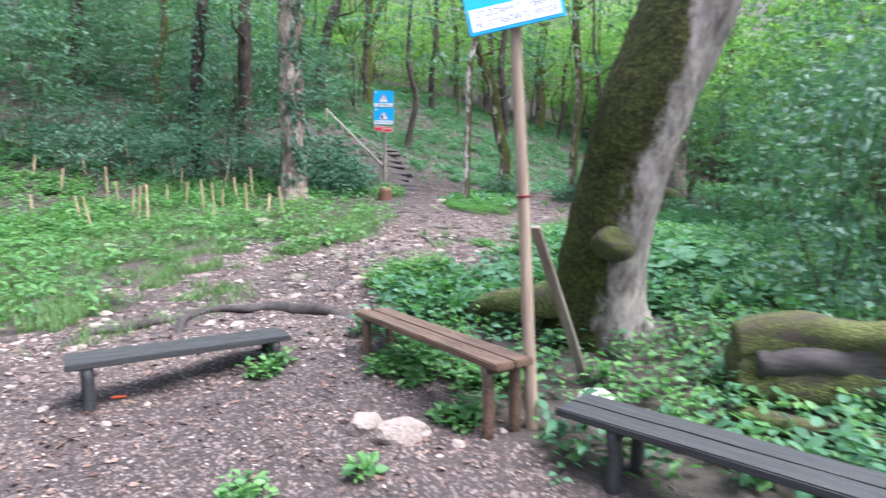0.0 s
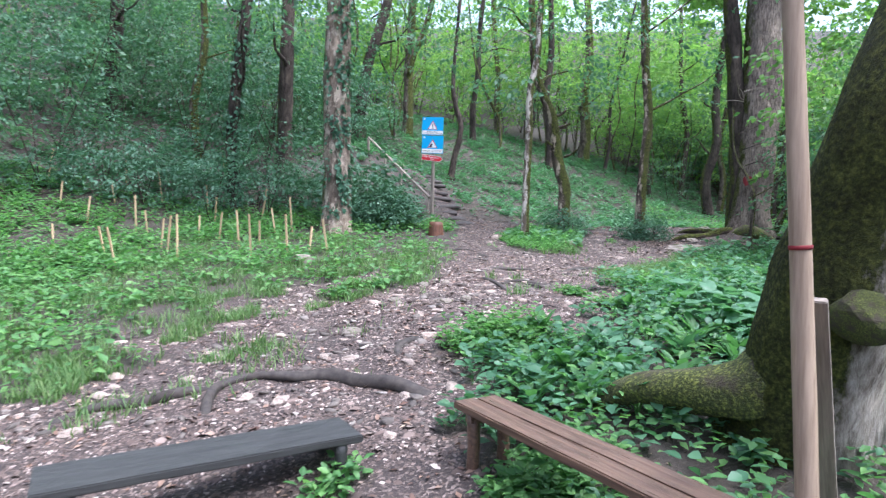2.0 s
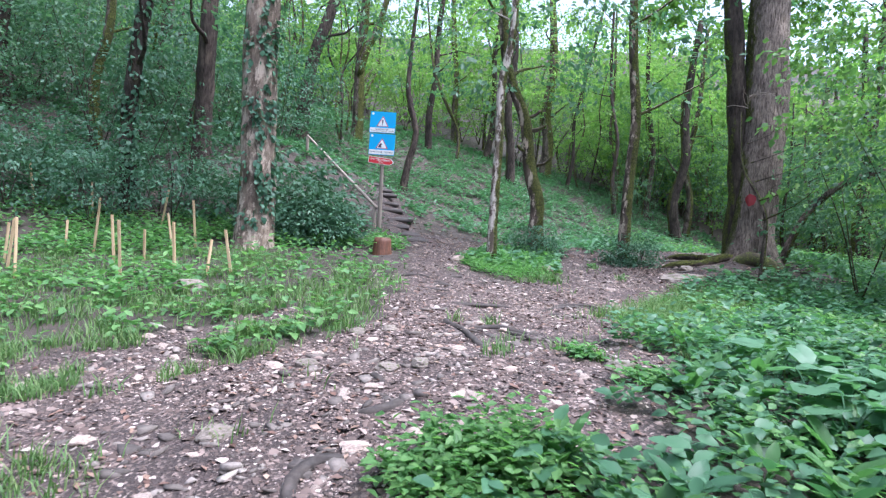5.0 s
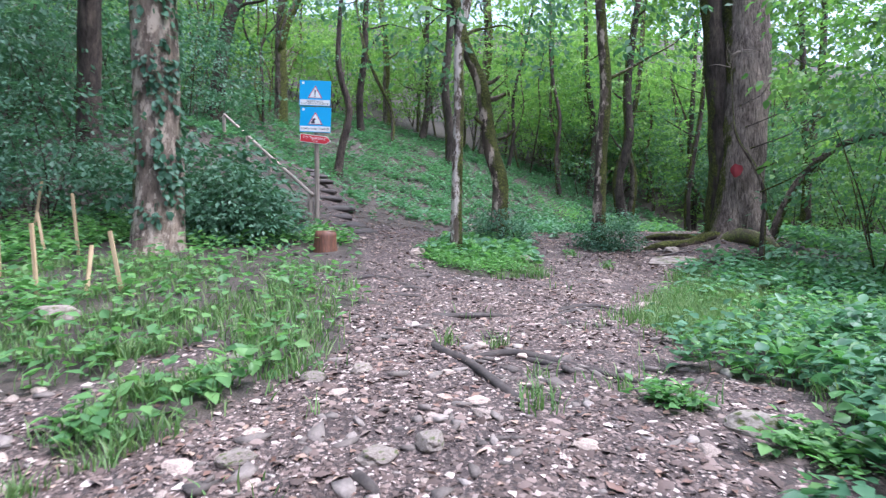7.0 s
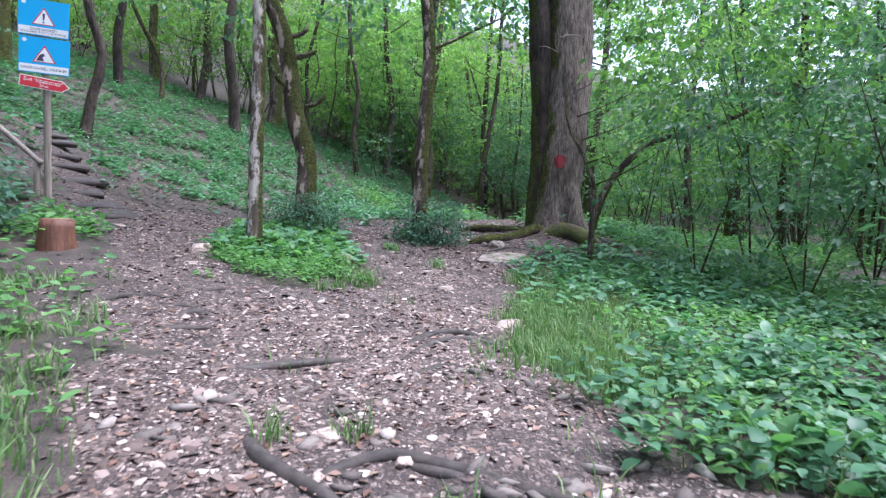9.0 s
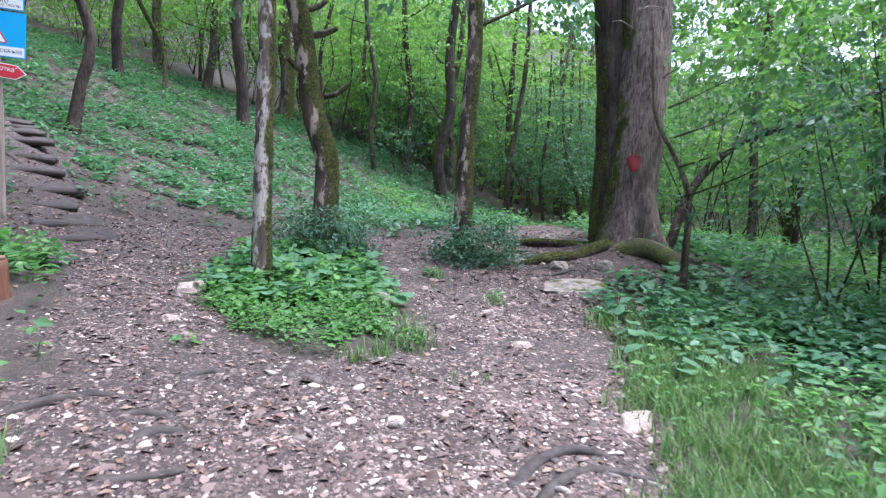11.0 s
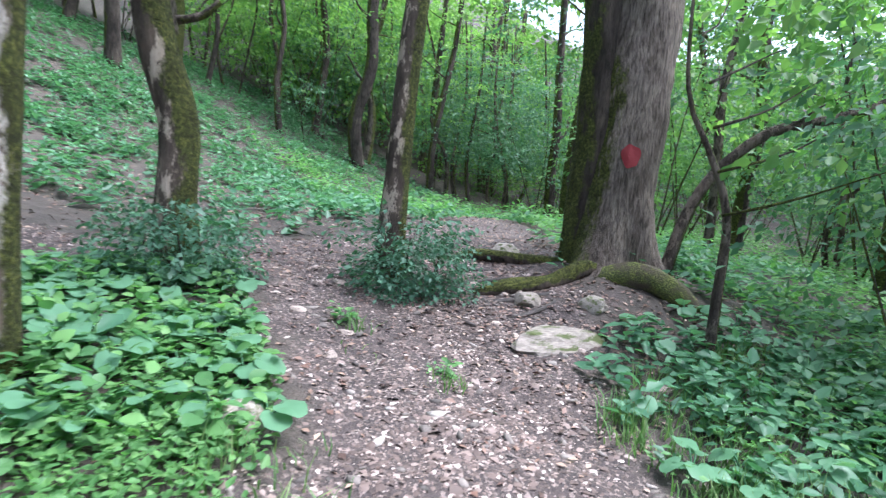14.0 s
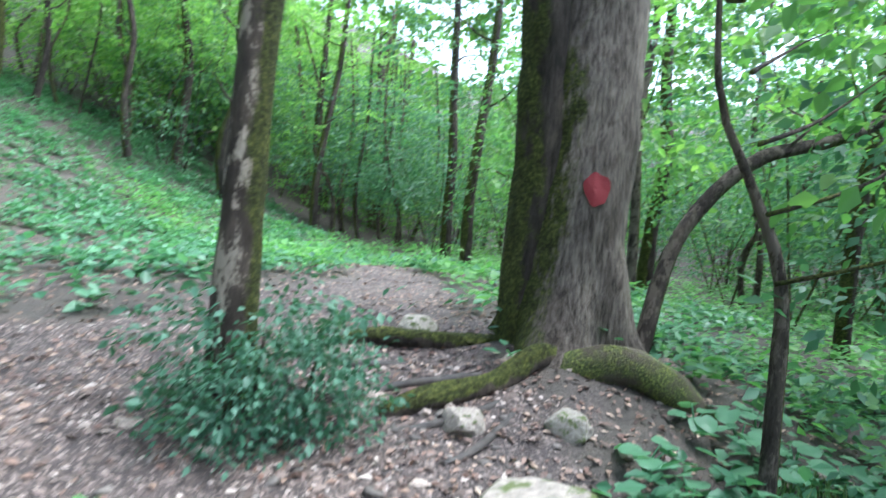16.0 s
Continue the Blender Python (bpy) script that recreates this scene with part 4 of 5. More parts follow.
def tree(pts, radii, bark, label, crown="high0", leaf=None, limbs=4, limb_low=2.2, seed=0, lobes=0.5, sides=14, grain=0.3, rough=0.06, name="tree", group="forest trees", crown_turn=0):
    """A tree along the world points pts; the first stands on the ground."""
    x, y = pts[0][:2]
    z = gz(x, y)
    t = thing(name, pose(x, y, z), label, "tree", group)
    P = [(px - x, py - y, pz - z) for px, py, pz in pts]
    P[0] = (0, 0, -0.2)
    trunk = part("trunk", tube(P, radii, sides, rough, lobes, seed, grain), bark, t)
    r = np.random.default_rng(500 + seed)
    height = P[-1][2]
    for k in range(limbs):
        h = limb_low + (height - limb_low) * (k + r.uniform(0, 0.8)) / max(limbs, 1)
        i = next((j for j in range(len(P) - 1) if P[j + 1][2] >= h), len(P) - 2)
        f = (h - P[i][2]) / (P[i + 1][2] - P[i][2] + 1e-6)
        s = [P[i][j] + (P[i + 1][j] - P[i][j]) * min(f, 1) for j in range(3)]
        rad = radii[i] * 0.32
        line = limb_points(s, r.uniform(0, 6.28), r.uniform(0.15, 0.7), r.uniform(1.2, 2.4), 0.28, seed * 7 + k)
        part("limb", tube(line, [rad, rad * 0.8, rad * 0.6, rad * 0.4, rad * 0.2], 7, 0.1, seed=k, grain=0.25), bark, t)
    if crown:
        part("crown", crown_mesh(crown, leaf or LEAF), None, t, at=pose(P[-1][0] * 0.5, P[-1][1] * 0.5, 0, 0, 0, crown_turn or r.uniform(0, 360)))
    return t


def up(x, y, *rest):
    return [(x, y, gz(x, y))] + list(rest)


tree_a = tree(up(-3.6, 14.45, (-3.58, 14.5, 2.4), (-3.62, 14.5, 4.5), (-3.55, 14.5, 7.0), (-3.5, 14.5, 10)), [0.36, 0.3, 0.29, 0.26, 0.18], BARK_GREY,
     "thick grey patchy-barked tree with ivy on it", "high0", LEAF, 3, 5.0, 1, 0.35, 18, 0.2)
def ivy(host, n, lo, hi, facing, spread_angle, leaf, seed, label="dark ivy leaves clinging to the trunk"):
    """Ivy leaves laid on a trunk between two heights."""
    body = [o for o in host.children if o.name.startswith("trunk")][0]
    skin_of = BVHTree.FromPolygons([v.co.copy() for v in body.data.vertices], [tuple(p.vertices) for p in body.data.polygons])
    q = np.random.default_rng(seed)
    spots, turns = [], []
    for _ in range(n):
        a, h = facing + q.normal(0, spread_angle), lo + (hi - lo) * q.beta(1.2, 1.6)
        if noise.noise(Vector((a * 2.2, h * 1.6, seed))) < -0.12:
            continue
        d = Vector((math.cos(a), math.sin(a), 0))
        hit = skin_of.ray_cast(Vector((0, 0, h)) + d * 1.5, -d)[0]
        if hit:
            spots.append(hit + d * 0.015)
            turns.append(a + q.normal(0, 0.5))
    m = len(spots)
    V, F = strewn(*BROAD_LEAF, np.array([tuple(p) for p in spots]), np.array(turns), q.normal(-0.9, 0.4, m), q.normal(0, 0.6, m), leaf * q.uniform(0.6, 1.3, m))
    part("ivy", (V, F), LEAF_DARK, host, label)


ivy(tree_a, 900, 0.3, 6.0, -0.9, 0.7, 0.1, 5)
tree(up(0.6, 15.45, (0.61, 15.5, 2.0), (0.66, 15.55, 3.3), (0.68, 15.6, 4.6), (0.85, 15.65, 5.6), (0.95, 15.7, 8.5)), [0.1, 0.085, 0.085, 0.08, 0.075, 0.05], BARK_PALE,
     "slender pale-barked tree with moss in the leafy patch", "high1", LEAF, 3, 4.5, 2, 0.3, 14, 0.14)
crooked = tree(up(1.78, 17.2, (1.76, 17.22, 1.9), (1.78, 17.3, 2.5), (1.6, 17.4, 3.2), (1.45, 17.45, 4.3), (0.95, 17.45, 5.8), (0.8, 17.5, 9)), [0.2, 0.16, 0.155, 0.145, 0.13, 0.11, 0.06], BARK_SCAR,
     "crooked dark mossy tree with stubby broken branches", "high1", LEAF, 5, 2.0, 3, 0.3, 14, 0.16)
STUBS = [(-0.02, 0.18, 2.0, 0.3, 0.35, 0.035), (-0.2, 0.2, 2.25, -0.3, 0.3, 0.04), (-0.25, 0.22, 2.75, 0.38, 0.22, 0.045), (-0.3, 0.24, 3.05, 0.3, 0.3, 0.04)]
for px, py, pz, reach, rise, rad in STUBS:
    part("broken_branch", tube([(px, py, pz), (px + reach * 0.6, py - 0.06, pz + rise * 0.2), (px + reach, py - 0.1, pz + rise * 0.55)], [rad, rad * 0.95, rad * 0.7], 9, 0.3, seed=int(pz * 10), grain=0.05), BARK_MOSS, crooked, "mossy broken branch stub")
tree(up(3.65, 16.95, (3.67, 16.98, 2.2), (3.75, 17.05, 3.3), (3.83, 17.1, 4.4), (3.7, 17.1, 6.0), (3.6, 17.1, 9)), [0.15, 0.12, 0.115, 0.115, 0.1, 0.06], BARK_SCAR,
     "slim mossy tree with scarred pale bark patches", "high1", LEAF, 4, 3.2, 4, 0.35, 14, 0.16)
big = tree(up(6.1, 16.3, (6.1, 16.3, 2.0), (6.18, 16.34, 2.9), (6.3, 16.45, 4.4), (6.35, 16.5, 6.0), (6.3, 16.5, 10)), [0.47, 0.42, 0.41, 0.44, 0.42, 0.25], BARK_BIG,
           "big ridged-bark tree with mossy base and red trail mark", "high2", LEAF, 3, 5.5, 5, 0.7, 24, 0.14)
mark = [(0.1 * math.cos(a) * (1 + 0.12 * math.sin(3 * a)), 0.12 * math.sin(a) * (1 + 0.1 * math.cos(5 * a))) for a in np.linspace(0, 2 * math.pi, 25)[:-1]]
trunk_ob = [o for o in big.children if o.name.startswith("trunk")][0]
skin = BVHTree.FromPolygons([v.co.copy() for v in trunk_ob.data.vertices], [tuple(p.vertices) for p in trunk_ob.data.polygons])
paint_bm = bmesh.new()
heart = Vector((6.16, 16.34, 2.62)) - big.matrix_basis.translation
out = Vector((5.84, 15.97, 2.62)) - Vector((6.16, 16.34, 2.62))
out.normalize()
side = out.cross(Vector((0, 0, 1)))
ring_pts = []
for px, py in [(0.0, 0.0)] + [(q * mx, q * my) for q in (0.34, 0.67, 1.0) for mx, my in mark]:
    start = heart + out * 1.2 + side * px + Vector((0, 0, py))
    spot, normal, _, _ = skin.ray_cast(start, -out)
    ring_pts.append(paint_bm.verts.new((spot or heart + out * 0.45) + out * 0.014))
k = len(mark)
for i in range(k):
    j = (i + 1) % k
    paint_bm.faces.new((ring_pts[0], ring_pts[1 + i], ring_pts[1 + j]))
    for q in (0, k):
        paint_bm.faces.new((ring_pts[1 + q + i], ring_pts[1 + q + k + i], ring_pts[1 + q + k + j], ring_pts[1 + q + j]))
part("trail_mark", paint_bm, MARK_RED, big, "round red painted trail mark")
part("second_stem", tube([(-0.22, 0.18, -0.2), (-0.2, 0.18, 0.7), (-0.22, 0.2, 1.5), (-0.27, 0.24, 2.5), (-0.33, 0.28, 3.5), (-0.45, 0.33, 5.0), (-0.6, 0.4, 8.0)], [0.3, 0.25, 0.22, 0.2, 0.2, 0.18, 0.12], 14, 0.08, seed=77, grain=0.2), BARK_STEM, big, "dark mossy twin stem")

for k in range(7):
    line = limb_points((-0.36, -0.26, 3.0 + 0.04 * k), 3.4 + 0.35 * k, 0.1 + 0.15 * (k % 3), 0.55, 0.35, 640 + k)
    part("dead_twig", tube(line, [0.012, 0.009, 0.007, 0.005, 0.003], 5, 0.1, seed=k, grain=0.1), WOOD_GREY, big, "bare grey dead twig")

lean = tree(up(1.4, 5.32, (1.34, 5.12, 0.45), (1.34, 4.86, 1.1), (1.48, 4.62, 1.9), (1.78, 4.5, 2.8), (2.3, 4.5, 4.2), (3.2, 4.6, 7.5)), [0.5, 0.38, 0.33, 0.33, 0.34, 0.3, 0.2], BARK_LEAN,
            "leaning old tree, mossy one side, bare grey the other", "high2", LEAF, 2, 5.0, 6, 0.15, 24, 0.1)
burl = bmesh.new()
bmesh.ops.create_icosphere(burl, subdivisions=3, radius=0.135)
for v in burl.verts:
    v.co *= 1 + 0.25 * noise.noise(v.co * 9)
    v.co.x *= 1.25
part("burl", burl, MOSS, lean, "mossy knob of wood", at=pose(-0.1, -0.8, 0.83), smooth=True)
part("side_root", tube([(0.0, -0.3, 0.85), (-0.22, -0.3, 0.48), (-0.5, -0.26, 0.3), (-0.78, -0.12, 0.25), (-0.98, 0.04, 0.22), (-1.12, 0.2, 0.08), (-1.2, 0.3, -0.12)], [0.2, 0.23, 0.17, 0.12, 0.1, 0.08, 0.05], 14, 0.2, seed=88, grain=0.1), MOSS, lean, "thick mossy surface root")

# x, y, radius, crown, and how far the stem leans at six metres up
FOREST = [(-1.5, 24.9, 0.13, 1, 0, 0), (-5.66, 27.7, 0.28, 0, 1.0, 0.2), (-3.83, 30.8, 0.26, 1, 0.05, 0), (-6.08, 18.6, 0.24, 2, 0.1, 0), (-6.5, 16.2, 0.17, 0, 0.1, 0.1), (-9.2, 20.0, 0.14, 1, 0, 0.2),
          (2.48, 36.4, 0.18, 2, 0.5, 0), (3.3, 32.2, 0.22, 0, -0.1, 0), (5.65, 36.0, 0.32, 1, 0, 0), (8.4, 32.3, 0.11, 1, -0.25, 0.1), (6.6, 34.9, 0.1, 2, 0.9, -0.2), (9.1, 34.6, 0.1, 0, -0.2, 0), (10.5, 34.2, 0.17, 0, -0.1, 0),
          (11.1, 31.6, 0.26, 2, 0.3, -0.2), (12.0, 32.7, 0.17, 0, 0.35, 0), (13.9, 30.9, 0.14, 1, 0.3, -0.2), (15.2, 32.8, 0.16, 0, 0.1, 0), (16.7, 35.6, 0.13, 1, -0.6, 0.4), (22.0, 36.8, 0.17, 2, 0, 0), (23.4, 38.4, 0.2, 0, -0.3, 0.3),
          (25.0, 38.8, 0.24, 1, 0.1, 0), (27.3, 27.0, 0.21, 2, -0.5, 0.9), (27.7, 20.5, 0.17, 0, -0.2, 0.5), (20.0, 35.0, 0.18, 0, 0.2, 0), (-9.6, 24.0, 0.22, 0, 0.2, 0), (-12.8, 21.5, 0.25, 0, 0, 0), (-15.5, 24.0, 0.22, 1, 0.3, 0),
          (-14.0, 17.5, 0.2, 2, 0, 0), (-0.6, 33.5, 0.17, 0, 0.4, 0), (0.9, 38.0, 0.2, 2, -0.3, 0), (14.5, 24.5, 0.17, 2, 0.3, 0), (17.5, 28.0, 0.2, 0, -0.3, 0), (13.0, 19.0, 0.11, 1, 0.2, 0.2), (17.0, 20.5, 0.2, 0, 0, 0),
          (11.2, 15.2, 0.1, 1, 0.3, 0), (14.0, 14.2, 0.18, 2, 0, 0), (19.0, 15.0, 0.24, 0, 0.2, 0), (10.2, 10.5, 0.14, 1, 0, 0), (14.5, 9.0, 0.25, 2, 0, 0), (9.5, 5.5, 0.22, 0, 0, 0), (13.0, 3.0, 0.2, 1, 0, 0), (-17.5, 12.0, 0.25, 0, 0, 0),
          # trees with y of 0 or less: unseen, added to close off light behind
          (-15.0, 6.0, 0.22, 2, 0, 0), (-9.0, -6.0, 0.25, 0, 0, 0), (-3.0, -9.0, 0.22, 1, 0, 0), (4.0, -7.0, 0.25, 2, 0, 0), (9.0, -3.0, 0.2, 0, 0, 0), (-12.0, 0.0, 0.2, 1, 0, 0)]
for k, (x, y, r, kind, lx, ly) in enumerate(FOREST):
    q = np.random.default_rng(900 + k)
    z = gz(x, y)
    if k == 0:
        pts = [(x, y, z), (x + 0.2, y, z + 1.0), (x + 0.42, y, z + 2.0), (x + 0.1, y, z + 3.3), (x + 0.15, y, z + 5.0), (x + 0.5, y, z + 9)]
    else:
        w = q.normal(0, 0.16, 4)
        pts = [(x, y, z), (x + lx * 0.3 + w[0], y + ly * 0.3, z + 1.7), (x + lx * 0.6 + w[1], y + ly * 0.6 + w[2], z + 3.5), (x + lx + w[3], y + ly, z + 6), (x + lx * 1.8, y + ly * 1.8, z + 10)]
    bark = (BARK, BARK_STEM, BARK_MOSS)[(k * 7) % 3] if k else BARK
    # beyond y = 29 the crowns take the leaves with sunlight in the colour
    t = tree(pts, [r * 1.1, r * 0.92, r * 0.84, r * 0.72] + [r * 0.5] * (len(pts) - 4), bark,
             ("dark brown-barked", "dark-barked", "mossy-barked")[(k * 7) % 3] + " forest tree with a loose leafy crown" if k else "curved dark-barked forest tree beside the steps", ("high0", "high1", "high2")[kind],
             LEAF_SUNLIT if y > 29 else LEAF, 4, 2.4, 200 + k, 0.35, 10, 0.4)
    if k == 2:
        part("second_stem", tube([(0.0, 0, 2.9), (0.3, 0, 4.0), (0.95, 0, 5.6), (1.6, 0, 9.0)], [0.19, 0.17, 0.14, 0.08], 10, 0.08, seed=33, grain=0.35), bark, t)
    if k == 4:
        ivy(t, 700, 0.2, 5.5, -1.2, 1.1, 0.11, 9)


thin = np.random.default_rng(77)
for k in range(96):
    x, y = ((thin.uniform(4, 24), thin.uniform(29, 40)), (thin.uniform(-16, 8), thin.uniform(25, 40)), (thin.uniform(8, 18), thin.uniform(6, 18)))[k % 3]
    if (y > 17 and -4 < x < 15 and y < 33) or (x < 13 and 13 < y < 22):
        continue
    z, r = gz(x, y), thin.uniform(0.04, 0.1)
    w = thin.normal(0, 0.45, 6)
    tree([(x, y, z), (x + w[0] * 0.4, y + w[1] * 0.4, z + 1.4), (x + w[2], y + w[3], z + 3.0), (x + w[2] + w[4] * 0.5, y + w[3], z + 4.6), (x + w[2] * 1.5 + w[5], y + w[3], z + 7.5)], [r, r * 0.9, r * 0.8, r * 0.65, r * 0.35],
         (BARK, BARK_MOSS)[k % 2], "thin crooked dark young forest tree", "pole1" if k % 3 == 0 else None, LEAF, 2, 1.6, 400 + k, 0.3, 8, 0.4, group="young forest trees")


# ---- shrubs and saplings ----
shrub_made = {}


def shrub(x, y, kind, mat, scale=1.0, label="leafy green forest shrub with thin stems", turn=None, group="forest shrubs"):
    key = (kind, mat.name, label)
    m = pose(x, y, gz(x, y) - 0.03, 0, 0, RNG.uniform(0, 360) if turn is None else turn) @ Matrix.Diagonal((scale, scale, scale, 1))
    if key not in shrub_made:
        t = thing("shrub", m, label, "shrub", group)
        top = {"shrub0": 2.0, "shrub1": 3.0, "shrub2": 1.2, "bush0": 1.4, "low0": 0.6, "pole0": 4.8, "pole1": 5.5}[kind]
        for k in range(3):
            line = limb_points((0.03 * k, 0.02 * k, -0.05), k * 2.1, 2.2 + k * 0.6, top, 0.2, 300 + k)
            part("stem", tube(line, [0.02, 0.017, 0.014, 0.01, 0.005], 5, 0.08, seed=k, grain=0.5), BARK, t)
        part("foliage", crown_mesh(kind, mat), None, t)
        shrub_made[key] = t
        return t
    src = shrub_made[key]
    ob = copy_thing(src, Matrix.Identity(4))
    ob.matrix_basis = m
    return ob


for x, y, kind, mat, s in [(-2.9, 15.7, "bush0", LEAF_DARK, 0.62), (-2.4, 15.4, "bush0", LEAF_DARK, 0.45), (-3.5, 16.3, "bush0", LEAF_DARK, 0.85), (-2.65, 15.2, "bush0", LEAF_DARK, 0.5), (-3.2, 15.4, "bush0", LEAF_DARK, 0.6)]:
    shrub(x, y, kind, mat, s, "dense blue-green bush beside the ivy-clad tree", group="bush by the steps")
for x, y, s in [(1.7, 16.85, 0.9), (1.45, 17.0, 0.7), (2.0, 17.0, 0.6), (3.62, 16.7, 0.95), (3.9, 16.55, 0.75), (3.45, 16.6, 0.65)]:
    shrub(x, y, "low0", LEAF_DARK, s, "low holly-like bush at the foot of a mossy trunk", group="bushes at the trunks")
for x, y, kind, s in [(5.6, 7.6, "shrub1", 0.9), (6.6, 9.0, "shrub1", 1.0), (5.9, 5.6, "shrub1", 0.9), (7.2, 11.0, "shrub1", 1.0), (8.2, 7.2, "shrub1", 1.2), (4.9, 6.3, "shrub0", 0.7), (6.3, 13.4, "shrub1", 0.8),
                      (6.8, 12.2, "pole0", 0.7), (8.0, 13.8, "pole0", 0.9), (9.2, 12.5, "pole1", 1.0), (7.6, 4.0, "shrub1", 1.1), (5.2, 3.8, "shrub0", 0.9)]:
    shrub(x, y, kind, LEAF, s)

for x, y, q in [(3.9, 5.9, 0.7), (4.5, 5.5, 0.8)]:
    shrub(x, y, "shrub1", LEAF_DARK, q, "dark tangled bush in the shade behind the log")

# a thin sapling with wide bright leaves, and a mossy limb arching from behind the big tree
sap = thing("sapling", pose(5.31, 14.57, gz(5.31, 14.57)), "thin crooked sapling with bright broad leaves", "sapling")
part("sapling_stem", tube([(0, 0, -0.1), (0.05, 0.03, 0.5), (0.1, 0.08, 1.2), (0.0, 0.25, 1.7), (-0.2, 0.4, 2.2), (-0.25, 0.45, 3.2)], [0.05, 0.042, 0.036, 0.028, 0.02, 0.01], 9, 0.1, seed=12, grain=0.15), BARK_MOSS, sap)
for k in range(5):
    line = limb_points((0.05 - 0.05 * k, 0.1 + 0.06 * k, 1.2 + 0.35 * k), -1.2 + 0.45 * k, 0.35, 1.3, 0.22, 600 + k)
    part("twig", tube(line, [0.014, 0.012, 0.009, 0.006, 0.003], 6, 0.1, seed=k, grain=0.2), BARK, sap)
n = 85
a = RNG.uniform(0, 6.28, n)
rr = 1.1 * np.sqrt(RNG.uniform(0, 1, n))
part("foliage", sprays_at(np.stack([rr * np.cos(a) + 1.55, rr * np.sin(a) - 0.75, RNG.uniform(1.5, 4.6, n)], -1), a, RNG.normal(0, 0.2, n), RNG.uniform(0.8, 1.3, n), 0.115, 17, shape=MID_LEAF), LEAF_LIGHT, sap, "bright broad leaves")

arch = thing("fallen_limb", pose(6.6, 15.7, gz(6.6, 15.7)), "mossy crooked limb arching out beside the big tree", "branch")
part("limb_body", tube([(-0.2, 0.1, 0.0), (0.1, 0.1, 0.75), (0.4, 0.0, 1.25), (0.9, -0.3, 1.75), (1.9, -0.8, 2.1), (2.9, -1.3, 2.7)], [0.075, 0.07, 0.065, 0.06, 0.05, 0.03], 10, 0.14, seed=14, grain=0.12), BARK_MOSS, arch)
for k in range(4):
    line = limb_points((0.9 + 0.5 * k, -0.3 - 0.25 * k, 1.75 + 0.15 * k), -0.6 + k * 1.2, 0.5, 1.2, 0.3, 620 + k)
    part("twig", tube(line, [0.02, 0.015, 0.011, 0.007, 0.003], 6, 0.1, seed=k, grain=0.2), BARK_MOSS, arch)
n = 160
P = np.stack([RNG.uniform(0.8, 5.0, n), RNG.uniform(-2.8, 1.6, n), 1.7 + 3.6 * RNG.uniform(0, 1, n) ** 0.8], -1)
# LEAF_SUNLIT: the brightness of lit foliage is in the leaf colour
part("foliage", sprays_at(P, RNG.uniform(0, 6.28, n), RNG.normal(0, 0.2, n), RNG.uniform(0.8, 1.3, n), 0.105, 19, shape=MID_LEAF), LEAF_SUNLIT, arch, "bright green leaves with sunlight in their colour")
for x, y, kind, q in [(12.0, 19.6, "pole1", 1.1), (13.4, 16.2, "pole1", 1.2), (15.0, 21.0, "pole0", 1.2)]:
    shrub(x, y, kind, LEAF_LIGHT, q, "tall thin sapling with light green leaves")

for k in range(16):
    shrub(-11.0 + 0.43 * k + RNG.uniform(-0.3, 0.3), 15.4 + 2.6 * ((k * 37) % 10) / 10 + (k % 2) * 0.4, ("shrub2", "shrub0", "shrub2")[k % 3], LEAF_DARK, 0.6 + 0.35 * ((k * 53) % 10) / 10, "low dark green undergrowth on the planted slope", group="undergrowth on the slope")

# woodland behind: left slope, right hollow, far side
def sown(n, x0, x1, y0, y1, seed):
    r = np.random.default_rng(seed)
    return np.stack([r.uniform(x0, x1, n), r.uniform(y0, y1, n)], -1)


for k, (x, y) in enumerate(sown(66, -20, -4.8, 16.8, 33, 1)):
    if y > 21 or x < -6.5:
        shrub(x, y, ("shrub0", "shrub1", "pole0", "shrub1")[k % 4], LEAF_LIGHT if y > 28 and x > -11 else (LEAF, LEAF_DARK)[k % 2], 0.75 + 0.5 * ((k * 37) % 10) / 10)
for k, (x, y) in enumerate(sown(52, 7.5, 24, 2, 25, 2)):
    if not ((y > 12.8 and x < 14) or (y > 18 and x < 18)):
        shrub(x, y, ("shrub1", "pole0", "pole1", "shrub0")[k % 4], LEAF, 0.8 + 0.5 * ((k * 37) % 10) / 10)
# far saplings look sunlit through their leaf colour
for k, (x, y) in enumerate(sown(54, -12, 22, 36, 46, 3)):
    shrub(x, y, ("pole1", "shrub1", "pole0")[k % 3], LEAF_SUNLIT, 1.0 + 0.5 * ((k * 37) % 10) / 10, "understory sapling on the far slope with sunlight in its leaf colour")
# every third sapling here has sunlight in its leaf colour
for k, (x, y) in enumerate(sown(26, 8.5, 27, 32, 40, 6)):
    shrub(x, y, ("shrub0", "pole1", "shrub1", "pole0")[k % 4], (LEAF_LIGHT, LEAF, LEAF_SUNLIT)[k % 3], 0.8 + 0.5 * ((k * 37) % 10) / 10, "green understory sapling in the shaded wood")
for k, (x, y) in enumerate(sown(30, 14, 30, 14, 30, 4)):
    shrub(x, y, ("pole1", "shrub1", "pole0")[k % 3], (LEAF, LEAF_LIGHT)[k % 2], 1.0)
for k, (x, y) in enumerate(sown(12, -16, -10, 3, 16, 5)):
    shrub(x, y, ("shrub1", "pole0")[k % 2], LEAF, 1.0)


